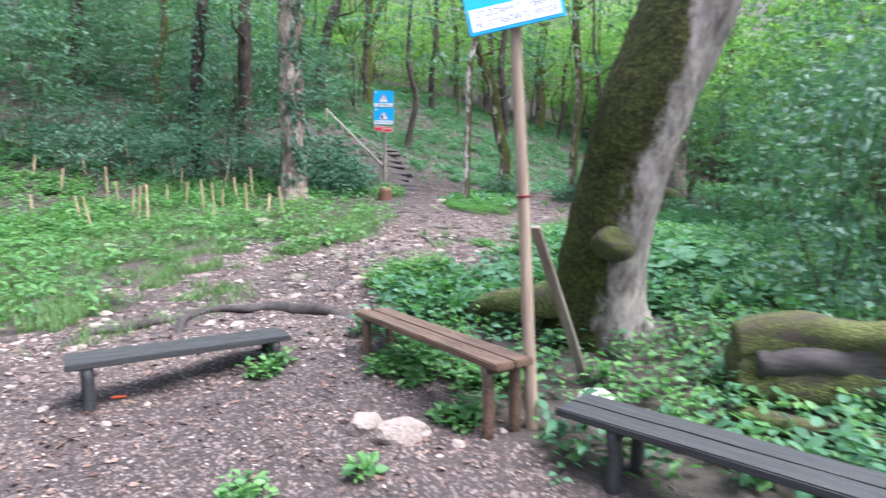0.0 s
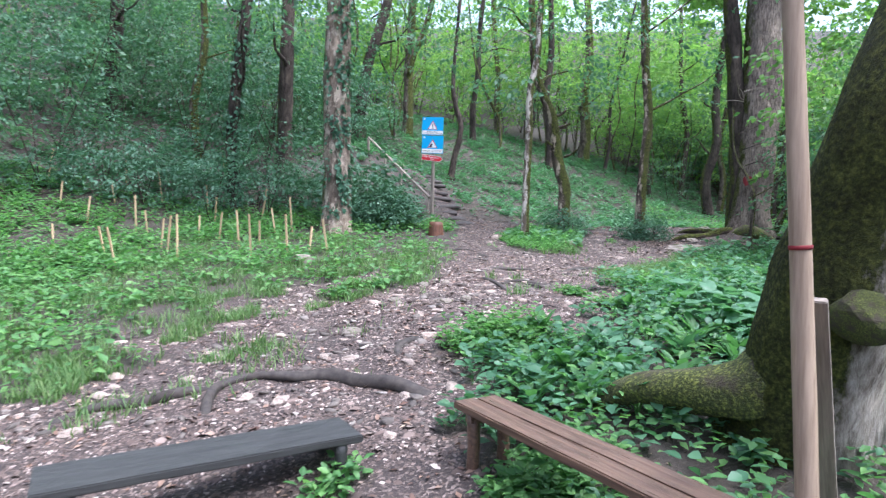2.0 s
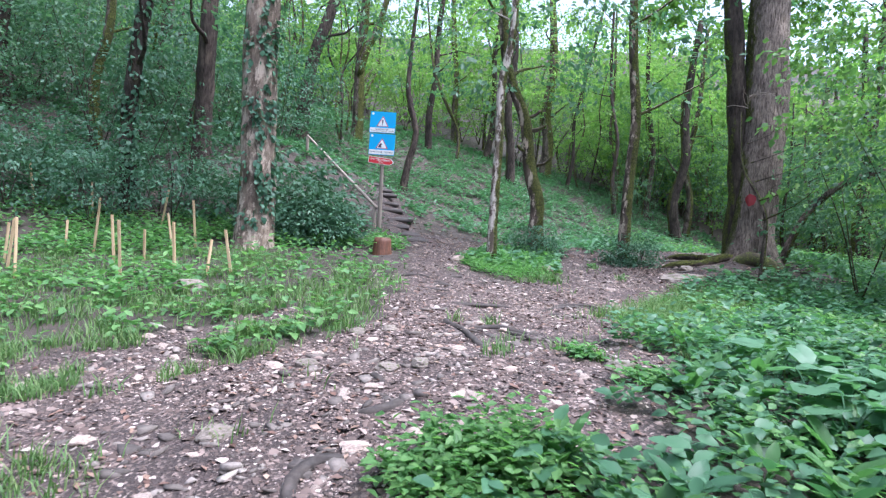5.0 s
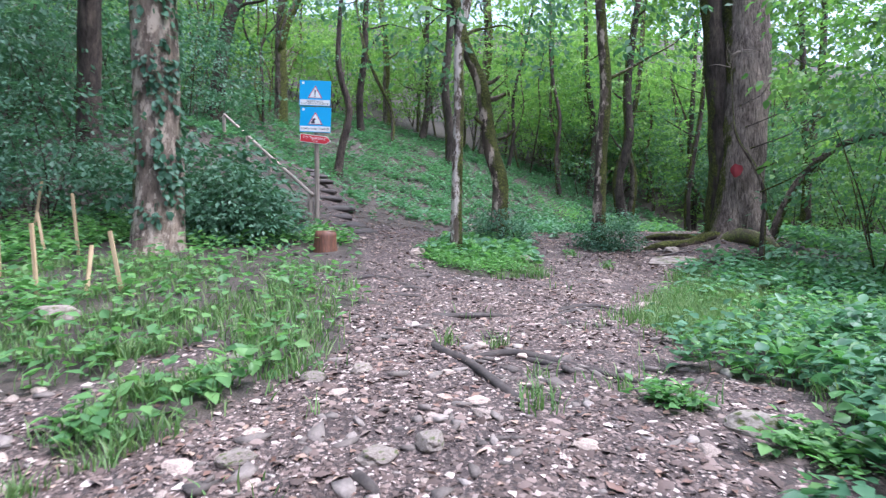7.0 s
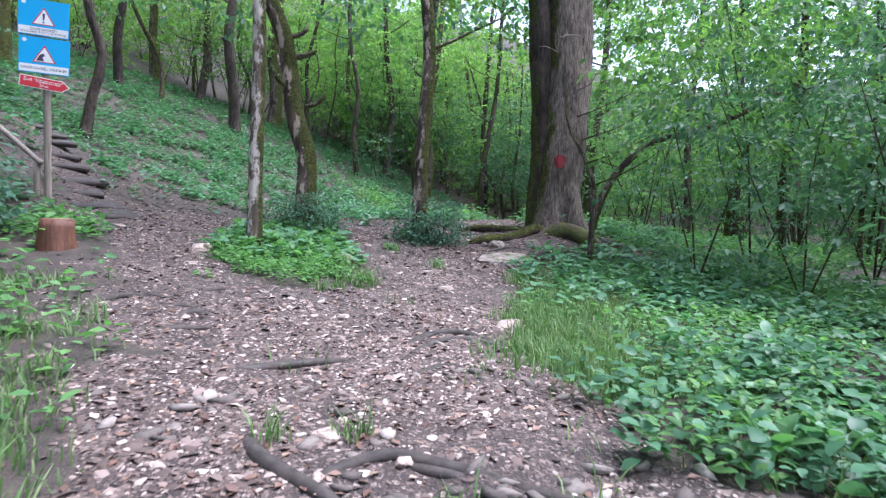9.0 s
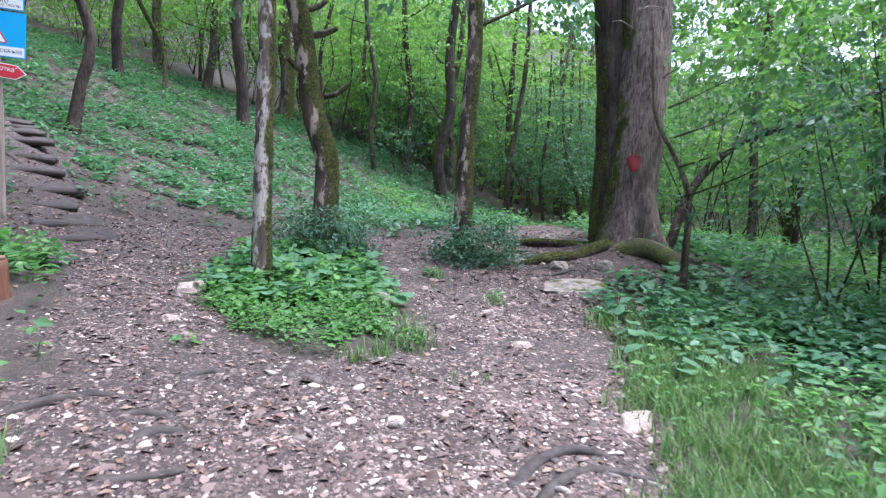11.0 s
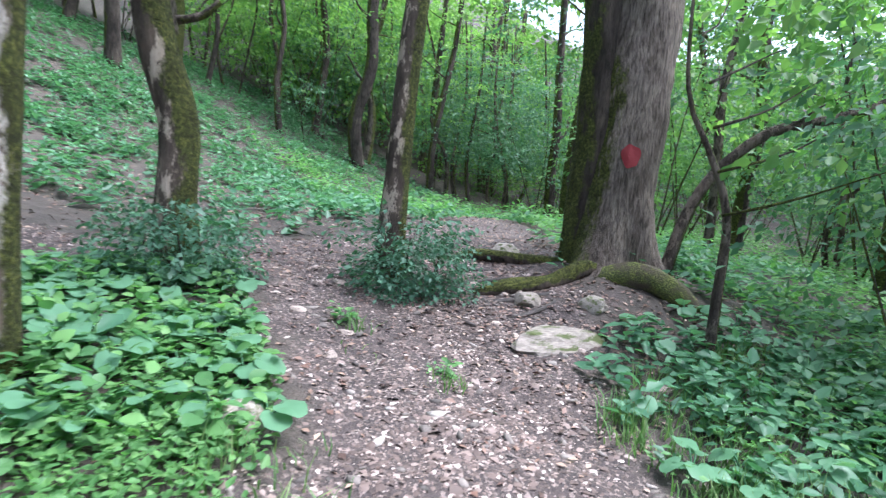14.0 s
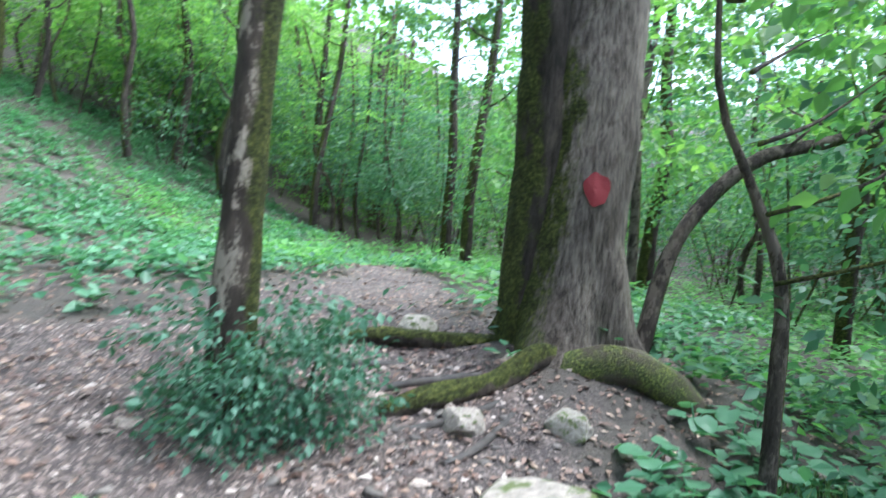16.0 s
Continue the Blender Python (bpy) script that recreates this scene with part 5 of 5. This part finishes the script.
def far_woods(name, n, d0, d1, low, high, leaf, mat, a0, a1, seed, label):
    """Foliage of distant trees: flat leafy tiers with gaps between them."""
    r = np.random.default_rng(seed)
    a = r.uniform(math.radians(a0), math.radians(a1), n)
    d = d0 + (d1 - d0) * r.uniform(0, 1, n) ** 0.8
    x, y, z = 2 + d * np.cos(a), 8 + d * np.sin(a) * 0.95, r.uniform(low, high, n)
    per = 10
    wide = np.repeat(r.uniform(0.8, 1.9, n), per)
    ang, rad = r.uniform(0, 6.28, n * per), np.sqrt(r.uniform(0, 1, n * per))
    X, Y = np.repeat(x, per) + wide * rad * np.cos(ang), np.repeat(y, per) + wide * rad * np.sin(ang)
    P = np.stack([X, Y, np.repeat(land(x, y) + z, per) + 0.3 * wide * (1 - rad) + r.normal(0, 0.16, n * per)], -1)
    V, F = sprays_at(P, ang + r.normal(0, 0.6, n * per), r.normal(-0.5, 0.45, n * per), r.uniform(1.0, 1.7, n * per), leaf, 12)
    solo(name, (V, F), mat, label, "foliage", kind="stuff")


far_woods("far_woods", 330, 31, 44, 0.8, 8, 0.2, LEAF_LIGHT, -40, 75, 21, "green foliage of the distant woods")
# the LEAF_SUNLIT belts carry their sunlight in the leaf tones
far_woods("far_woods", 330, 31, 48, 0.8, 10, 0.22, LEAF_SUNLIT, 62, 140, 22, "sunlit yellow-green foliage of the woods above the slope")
far_woods("far_woods", 1000, 42, 58, 1, 34, 0.38, LEAF_SUNLIT, -40, 73, 23, "distant woods foliage with sunlight in its leaf colour")
far_woods("far_woods", 420, 48, 62, 1, 26, 0.34, LEAF_SUNLIT, 98, 220, 25, "distant woods foliage with sunlight in its leaf colour")
far_woods("far_woods", 240, 26, 38, 1, 14, 0.2, LEAF, 118, 220, 24, "dark green foliage of the woods on the slope")

# ---- low plants ----
def open_spots(n, x0, x1, y0, y1, seed, want):
    r = np.random.default_rng(seed)
    x, y = r.uniform(x0, x1, n), r.uniform(y0, y1, n)
    ok = r.uniform(0, 1, n) < want(x, y)
    return x[ok], y[ok], r


def herbs(name, n, box, want, leaf_lo, leaf_hi, tall, mat, label, seed, per=6, shape=BROAD_LEAF):
    """Low plants: a few leaves round a stem."""
    x, y, r = open_spots(n, *box, seed, want)
    m = len(x)
    X, Y = np.repeat(x, per), np.repeat(y, per)
    h = np.repeat(tall * r.uniform(0.35, 1.1, m), per) * np.tile(np.linspace(0.25, 1, per), m)
    yaw = np.repeat(r.uniform(0, 6.28, m), per) + np.tile(np.arange(per) * 2.4, m) + r.normal(0, 0.3, m * per)
    size = np.repeat(r.uniform(leaf_lo, leaf_hi, m), per) * r.uniform(0.7, 1.2, m * per)
    P = np.stack([X + 0.02 * np.cos(yaw), Y + 0.02 * np.sin(yaw), ground_z(X, Y) + h], -1)
    V, F = strewn(*shape, P, yaw, r.normal(0.12, 0.3, m * per), r.normal(0, 0.3, m * per), size)
    solo(name, (V, F), mat, label, "plants", kind="stuff", smooth=True)


def green(x, y):
    return 1 - bare(x, y)


def clump(x, y, size, seed, cut=0.0):
    return np.clip(vnoise(x, y, size, seed) * 2.5 + 0.6 - cut, 0, 1)


right = lambda x, y: green(x, y) * (x > -1.0) * (y < 19)
herbs("broad_herbs", 7600, (-1.0, 7.0, 2.4, 10.8), lambda x, y: right(x, y) * (0.3 + 0.7 * clump(x, y, 1.0, 41)) * (0.45 + 0.55 * (x < 3.6)) * np.clip((np.hypot(x - 0.9, y - 3.9) - 0.7) / 0.7, 0.12, 1), 0.055, 0.115, 0.27, HERB, "broad-leaved dark green herbs beside the trail", 51, 6)
herbs("fresh_herbs", 8000, (-1.0, 8, 2.0, 14.0), lambda x, y: right(x, y) * (0.3 + 0.7 * clump(x, y, 0.8, 42)) * np.where((y > 10.6) & (off_edge(x, y, TRAIL) > -1.0), 0.35, 1.0), 0.05, 0.1, 0.22, HERB_LIGHT, "fresh light green low herbs beside the trail", 52, 6, MID_LEAF)
herbs("island_herbs", 900, (-0.3, 2.4, 13.4, 17.8), lambda x, y: green(x, y) * inside(x, y, ISLAND) * (y > 14.6), 0.065, 0.115, 0.2, HERB_LIGHT, "heart-shaped leaves in the patch round the slender tree", 53, 6)
herbs("island_herbs_low", 1700, (-0.3, 2.4, 13.4, 15.6), lambda x, y: green(x, y) * inside(x, y, ISLAND), 0.035, 0.065, 0.15, HERB_FRESH, "small bright herbs at the rim of the patch", 54, 6, MID_LEAF)
herbs("right_herbs", 3600, (2.4, 9.0, 10.0, 17.0), lambda x, y: right(x, y) * (0.25 + 0.75 * clump(x, y, 1.1, 43)) * np.clip(np.minimum(np.hypot(x - 6.2, y - 15.7) - 0.9, np.hypot(x - 4.8, y - 15.6) - 0.5), 0.0, 1) * np.clip((x + 0.7 * (y - 13) - 3.6) / 0.8, 0.1, 1), 0.08, 0.14, 0.25, HERB, "broad-leaved herbs under the sapling", 55, 6, MID_LEAF)
herbs("left_herbs", 14000, (-14, -1.0, 5.0, 16.5), lambda x, y: green(x, y) * (0.2 + 0.8 * clump(x, y, 1.3, 44)) * np.clip((y - 8.0) / 2.0, 0.3, 1), 0.06, 0.13, 0.24, HERB_LIGHT, "low herbs in the grass below the slope", 56, 5, MID_LEAF)
herbs("slope_herbs", 34000, (-18, 14, 15.5, 38), lambda x, y: green(x, y) * (0.08 + 0.8 * clump(x, y, 1.2, 45, 0.2) * clump(x, y, 0.45, 48, -0.2)), 0.09, 0.17, 0.24, HERB, "sparse ivy and seedlings over the leaf litter", 57, 5, MID_LEAF)
herbs("hollow_herbs", 15000, (6.5, 26, -2, 30), lambda x, y: green(x, y) * (0.2 + 0.8 * clump(x, y, 1.5, 46)), 0.1, 0.17, 0.35, HERB_FRESH, "pale green low plants in the hollow", 58, 5, SMALL_LEAF)


def grass(name, n, box, want, tall, label, seed):
    x, y, r = open_spots(n, *box, seed, want)
    m = len(x)
    x = x + r.normal(0, 0.03, m)
    P = np.stack([x, y, ground_z(x, y) - 0.01], -1)
    V, F = strewn(*BLADE, P, r.uniform(0, 6.28, m), r.uniform(0.7, 1.45, m), r.normal(0, 0.3, m), np.stack([tall * r.uniform(0.4, 1.2, m), np.full(m, 0.16), tall * np.full(m, 1.0)], -1))
    solo(name, (V, F), GRASS, label, "grass", kind="stuff")


grass("grass", 62000, (-8.5, -0.9, 4.6, 13.8), lambda x, y: np.clip(green(x, y) * 1.4, 0, 1) * (0.12 + 0.88 * clump(x, y, 0.35, 61, 0.25)) * np.clip(1.9 - 0.13 * (y - 5), 0.5, 1), 0.17, "tufts of fresh grass at the left of the trail", 71)
grass("grass", 60000, (1.2, 7.0, 8.5, 14.6), lambda x, y: green(x, y) * (0.3 + 0.7 * clump(x, y, 0.6, 62)) * np.clip(1.6 + off_edge(x, y, TRAIL), 0, 1) * (0.2 + 0.8 * (y > 10.3)), 0.2, "soft grass along the trail edge", 72)
grass("grass", 5000, (-3.5, 3.5, 6.0, 16.0), lambda x, y: (vnoise(x, y, 0.5, 63) > 0.72) * 1.0, 0.14, "small grass tufts in the trail", 73)

# ---- stones, chips and litter on the trail ----
stone_meshes = []
for k in range(7):
    me = to_mesh("trail_pebble", rock(200 + k, 1.0, (1, 0.72, 0.42), 0.5))
    me.materials.append(STONE)
    stone_meshes.append(me)
x, y, r = open_spots(1100, -4.5, 4.6, 3.2, 17.5, 81, lambda x, y: bare(x, y) * (0.1 + 0.75 * ((y > 5.8) & (y < 10.5) & (x < 0.3))))
for k in range(min(len(x), 290)):
    s = 0.025 + 0.075 * r.uniform() ** 2.5
    ob = new("trail_pebble", stone_meshes[k % 7])
    ob.matrix_basis = pose(x[k], y[k], gz(x[k], y[k]) + s * 0.04, 0, 0, r.uniform(0, 360)) @ Matrix.Diagonal((s, s, s, 1))
    tagged(ob, "pale angular limestone lump set in the trail", "stone", "stones in the trail")


def chips(name, n, box, lo, hi, seed, want, label):
    x, y, r = open_spots(n, *box, seed, want)
    m = len(x)
    s = lo + (hi - lo) * r.uniform(0, 1, m) ** 1.7
    P = np.stack([x, y, ground_z(x, y) - 0.1 * s], -1)
    V, F = strewn(*CHIP, P, r.uniform(0, 6.28, m), r.normal(0, 0.25, m), r.normal(0, 0.25, m), np.stack([s, s * r.uniform(0.5, 1, m), s * r.uniform(0.25, 0.7, m)], -1))
    solo(name, (V, F), CHIPS, label, "gravel", kind="stuff")


def stony(x, y):
    """How thickly chips lie: thin by the benches and along the worn line up to the steps."""
    worn = np.clip(0.35 + 0.13 * (y - 3.2), 0.3, 0.95)
    band = np.clip(0.72 + 0.75 * vnoise(x, y, 0.9, 64) + 0.35 * vnoise(x, y, 0.3, 68), 0.12, 1)
    climb = np.clip(0.55 + 0.55 * (x - 0.3 + 0.9 * (13.0 - y)), 0.55, 1)
    return bare(x, y) * worn * band * climb


chips("stone_chips", 620000, (-5.5, 5.2, 2.6, 19.0), 0.007, 0.026, 82, stony, "pale stone chips and crumbs strewn over the trail")
chips("large_stone_chips", 44000, (-5.0, 5.2, 4.6, 17.5), 0.024, 0.055, 87, lambda x, y: 0.75 * stony(x, y) * np.clip(1.25 - 0.055 * np.abs(y - 9), 0.5, 1), "larger angular pale stone chips bedded in the trail")


def rubble(name, n, box, lo, hi, seed, want, label):
    """Angular stones half sunk in the soil."""
    x, y, r = open_spots(n, *box, seed, want)
    shapes = []
    for k in range(6):
        bm = bmesh.new()
        bmesh.ops.create_icosphere(bm, subdivisions=1, radius=1)
        for v in bm.verts:
            v.co *= 1 + 1.1 * noise.noise(v.co * 1.7 + Vector((k * 4.7, 0, 0)))
            v.co.z = max(min(v.co.z, 0.5 + 0.25 * v.co.x), -0.6)
            v.co.y = min(v.co.y, 0.6 - 0.3 * v.co.x)
        bm.verts.ensure_lookup_table()
        shapes.append(([tuple(v.co) for v in bm.verts], [[v.index for v in f.verts] for f in bm.faces]))
        bm.free()
    out = []
    for k in range(6):
        q = np.arange(len(x)) % 6 == k
        m = int(q.sum())
        size = lo + (hi - lo) * r.uniform(0, 1, m) ** 2.2
        P = np.stack([x[q], y[q], ground_z(x[q], y[q]) + 0.02 * size], -1)
        out.append(strewn(*shapes[k], P, r.uniform(0, 6.28, m), r.normal(0, 0.2, m), r.normal(0, 0.2, m), np.stack([size, size * r.uniform(0.55, 0.95, m), size * r.uniform(0.3, 0.55, m)], -1)))
    V, F = merged(out)
    solo(name, (V, F), RUBBLE, label, "stones", kind="stuff")


rubble("rubble", 3000, (-5.0, 1.4, 5.4, 11.2), 0.02, 0.085, 88, lambda x, y: bare(x, y) * np.clip(0.5 + 0.9 * vnoise(x, y, 0.8, 69), 0.06, 0.9), "angular grey and pale limestone rubble bedded in the clearing")
rubble("rubble", 1500, (0.0, 5.0, 10.5, 16.5), 0.022, 0.06, 89, lambda x, y: bare(x, y) * np.clip(0.35 + 0.9 * vnoise(x, y, 0.7, 70), 0.05, 0.8), "small pale stones along the upper trail")


def litter(name, n, box, want, label, seed):
    x, y, r = open_spots(n, *box, seed, want)
    m = len(x)
    P = np.stack([x, y, ground_z(x, y) + 0.008], -1)
    V, F = strewn(*SMALL_LEAF, P, r.uniform(0, 6.28, m), r.normal(0, 0.2, m), r.normal(0, 0.3, m), r.uniform(0.03, 0.075, m))
    solo(name, (V, F), LITTER, label, "leaf litter", kind="stuff")


litter("leaf_litter", 26000, (-12, 9, 2.5, 27), lambda x, y: 0.35 + 0.65 * (y > 15), "brown fallen leaves lying on the forest floor", 83)


def scrap():
    x, y = -2.42, 4.34
    bm = board(0.1, 0.035, 0.012, 0.004, 0.006, 3, 5)
    solo("plastic_scrap", bm, ORANGE, "small bright orange plastic scrap on the ground", "litter", m=pose(x, y, gz(x, y) + 0.012, 8, 0, 25))


scrap()
SPROUTS = [(-1.45, 4.75, 0.16), (-1.05, 2.95, 0.1), (0.15, 3.75, 0.16), (-0.25, 4.55, 0.3), (-0.05, 4.9, 0.3), (0.35, 4.3, 0.25), (-0.45, 3.1, 0.06), (3.0, 15.2, 0.07), (2.75, 16.1, 0.07), (0.62, 9.0, 0.14), (0.95, 8.35, 0.2)]


def near_sprout(x, y):
    near = np.zeros(np.shape(x))
    for a, b, r in SPROUTS:
        near = np.maximum(near, np.clip(1.3 - np.hypot(x - a, y - b) / r, 0, 1))
    return near


herbs("sprouts", 42000, (-2.0, 3.6, 2.7, 16.6), near_sprout, 0.045, 0.09, 0.12, HERB_LIGHT, "small fresh green sprouts in the bare ground", 91, 6, MID_LEAF)

herbs("nettle_clump", 1600, (-1.1, 0.4, 6.3, 7.8), lambda x, y: np.clip(1.25 - np.hypot((x + 0.38) / 0.5, (y - 7.0) / 0.42), 0, 1), 0.045, 0.085, 0.28, HERB_FRESH, "clump of fresh light green nettles at the trail edge", 92, 8, MID_LEAF)
TUFTS = [(0.15, 9.75), (0.0, 9.3), (-0.1, 9.05), (0.55, 9.35), (0.75, 9.0), (-0.35, 10.6), (0.05, 10.5), (1.05, 13.55), (1.45, 13.75), (0.85, 13.5), (2.75, 15.9), (2.95, 15.0), (-3.1, 7.5), (-2.7, 7.35), (-2.9, 8.4), (-3.6, 8.0), (-2.2, 8.9)]


def near_tuft(x, y):
    best = np.zeros(np.shape(x))
    for a, b in TUFTS:
        best = np.maximum(best, np.clip(1.3 - np.hypot(x - a, y - b) / 0.1, 0, 1))
    return best


grass("grass", 90000, (-4.0, 3.3, 7.0, 16.2), near_tuft, 0.17, "single grass tufts standing in the stony trail", 75)
litter("leaf_litter", 24000, (-5, 5, 3.0, 18), lambda x, y: 0.5 * bare(x, y) * (0.25 + 0.75 * clump(x, y, 0.8, 72)), "reddish brown leaf scraps scattered over the trail", 93)
litter("leaf_litter", 5200, (3.4, 7.6, 13.8, 18.2), lambda x, y: 0.9 * np.clip(1.6 - np.hypot(x - 5.4, y - 15.8) / 1.6, 0, 1), "brown leaves and needles among the roots of the big tree", 84)
x, y, r = open_spots(70, 3.9, 6.4, 14.2, 16.6, 85, lambda x, y: 0.55 + 0 * x)
for k in range(len(x)):
    q = 0.025 + 0.06 * r.uniform() ** 2
    ob = new("root_pebble", stone_meshes[k % 7])
    ob.matrix_basis = pose(x[k], y[k], gz(x[k], y[k]) + q * 0.1, 0, 0, r.uniform(0, 360)) @ Matrix.Diagonal((q, q, q, 1))
    tagged(ob, "grey stone lying among roots and litter", "stone", "stones among the roots")

herbs("upper_slope_herbs", 7000, (-6, 12, 24, 38), lambda x, y: 0.35 + 0.65 * clump(x, y, 1.4, 47), 0.1, 0.17, 0.25, HERB, "low plants high on the slope", 59, 5, SMALL_LEAF)
grass("grass", 60000, (-6.2, -1.2, 5.4, 11.8), lambda x, y: (vnoise(x, y * 1.2, 0.42, 65) + 0.4 * vnoise(x, y, 0.16, 66) > 0.42) * np.clip(1.5 - np.abs(x + 4.0 - 0.62 * (y - 7.5)) / 1.5, 0, 1), 0.16, "grass tufts among the stones of the clearing", 74)


# ---- single large-leaved plants ----
def round_leaf(length, seed):
    """A wide, wavy heart-shaped leaf along x, dished and drooping at its tip."""
    bm = bmesh.new()
    rings, spokes = 4, 18
    mid = bm.verts.new((0.35 * length, 0, 0))
    rows = []
    for i in range(1, rings + 1):
        f = i / rings
        row = []
        for k in range(spokes):
            a = 2 * math.pi * k / spokes
            notch = 0.25 * math.exp(-((math.pi - abs(a - math.pi)) - math.pi) ** 2 / 0.12)
            rad = length * (0.56 - notch + 0.025 * math.sin(a * 7 + seed)) * f
            px, py = 0.35 * length + rad * math.cos(a), rad * 0.82 * math.sin(a)
            pz = 0.05 * length * f * f * math.sin(a * 3 + seed) * 0.6 + 0.1 * length * abs(py) / length - 0.28 * max(px - 0.3 * length, 0) ** 2 / length
            row.append(bm.verts.new((px, py, pz)))
        rows.append(row)
    for k in range(spokes):
        j = (k + 1) % spokes
        bm.faces.new((mid, rows[0][k], rows[0][j]))
        for i in range(rings - 1):
            bm.faces.new((rows[i][k], rows[i + 1][k], rows[i + 1][j], rows[i][j]))
    for f in bm.faces:
        f.smooth = True
    return bm


def long_leaf(length, seed):
    """An upright pointed leaf with a folded midrib and a bent tip."""
    bm = bmesh.new()
    rows = []
    n = 7
    for i in range(n + 1):
        f = i / n
        w = 0.2 * length * math.sin(math.pi * min(f * 0.93 + 0.07, 1)) ** 0.8
        z = -0.18 * length * f * f
        rows.append([bm.verts.new((f * length, q * w, z + abs(q) * w * 0.35 + 0.01 * length * math.sin(seed + i * 1.3 + q * 2))) for q in (-1, 0, 1)])
    for a, b in zip(rows, rows[1:]):
        for q in (0, 1):
            bm.faces.new((a[q], b[q], b[q + 1], a[q + 1]))
    for f in bm.faces:
        f.smooth = True
    return bm


def leafy_plant(name, kind, count, length, stalk, mat, label, group, seed):
    """A plant of a few leaves on stalks; its leaves are parts."""
    t = thing(name, Matrix.Identity(4), label, "plant", group)
    q = random.Random(seed)
    for k in range(count):
        a = k * 2.4 + q.uniform(-0.4, 0.4)
        h, out = stalk * q.uniform(0.65, 1.1), stalk * q.uniform(0.25, 0.55)
        tip = (out * math.cos(a), out * math.sin(a), h)
        part("stalk", tube([(0, 0, -0.04), (tip[0] * 0.4, tip[1] * 0.4, h * 0.6), tip], [0.007, 0.006, 0.004], 6, 0.05, seed=k, grain=0.1), mat, t)
        size = length * q.uniform(0.75, 1.15)
        leaf_shape = round_leaf(size, seed + k) if kind == "round" else long_leaf(size, seed + k)
        rise = q.uniform(-8, 26) if kind == "round" else q.uniform(-60, -25)
        part("leaf", leaf_shape, mat, t, at=pose(*tip, 0, 0, math.degrees(a)) @ pose(0, 0, 0, q.uniform(-14, 14), rise, 0))
    return t


def planted(protos, spots, seed):
    q = random.Random(seed)
    for k, (x, y) in enumerate(spots):
        src = protos[k % len(protos)]
        m = pose(x, y, gz(x, y), q.uniform(-5, 5), q.uniform(-5, 5), q.uniform(0, 360))
        if k < len(protos):
            src.matrix_basis = m
        else:
            copy_thing(src, m)


def spots_in(n, x0, x1, y0, y1, seed, gap, ok):
    r = np.random.default_rng(seed)
    out = []
    for _ in range(4000):
        x, y = r.uniform(x0, x1), r.uniform(y0, y1)
        if len(out) < n and ok(x, y) and all(math.hypot(x - a, y - b) > gap for a, b in out):
            out.append((x, y))
    return out


def grown(x, y):
    return float(bare(np.array([x]), np.array([y]))[0]) < 0.3


planted([leafy_plant("butterbur", "round", 4, 0.25, 0.3, HERB, "large round dull green leaves on stalks", "butterbur clump", 10 + k) for k in range(3)],
        spots_in(22, 1.7, 3.6, 6.9, 8.6, 1, 0.27, grown), 3)
planted([leafy_plant("dock_plant", "long", 7, 0.2, 0.14, HERB_LIGHT if k else HERB, "upright plant with long pointed green leaves", "upright herbs", 30 + k) for k in range(4)],
        spots_in(60, -0.6, 3.4, 5.4, 9.6, 2, 0.22, grown), 4)
planted([leafy_plant("dock_plant", "round", 5, 0.15, 0.16, HERB, "low plant with round green leaves beside the trail", "low round-leaved herbs", 50 + k) for k in range(3)],
        spots_in(44, 0.0, 2.1, 14.7, 17.2, 5, 0.2, lambda x, y: grown(x, y) and bool(inside(np.array([x]), np.array([y]), ISLAND)[0])) + spots_in(40, 3.0, 6.5, 12.2, 15.2, 6, 0.25, grown), 5)

litter("leaf_litter", 34000, (-5, 11, 17.0, 32), lambda x, y: 0.4 + 0.6 * (vnoise(x, y, 1.0, 67) > 0), "pale brown fallen leaves on the open slope", 86)
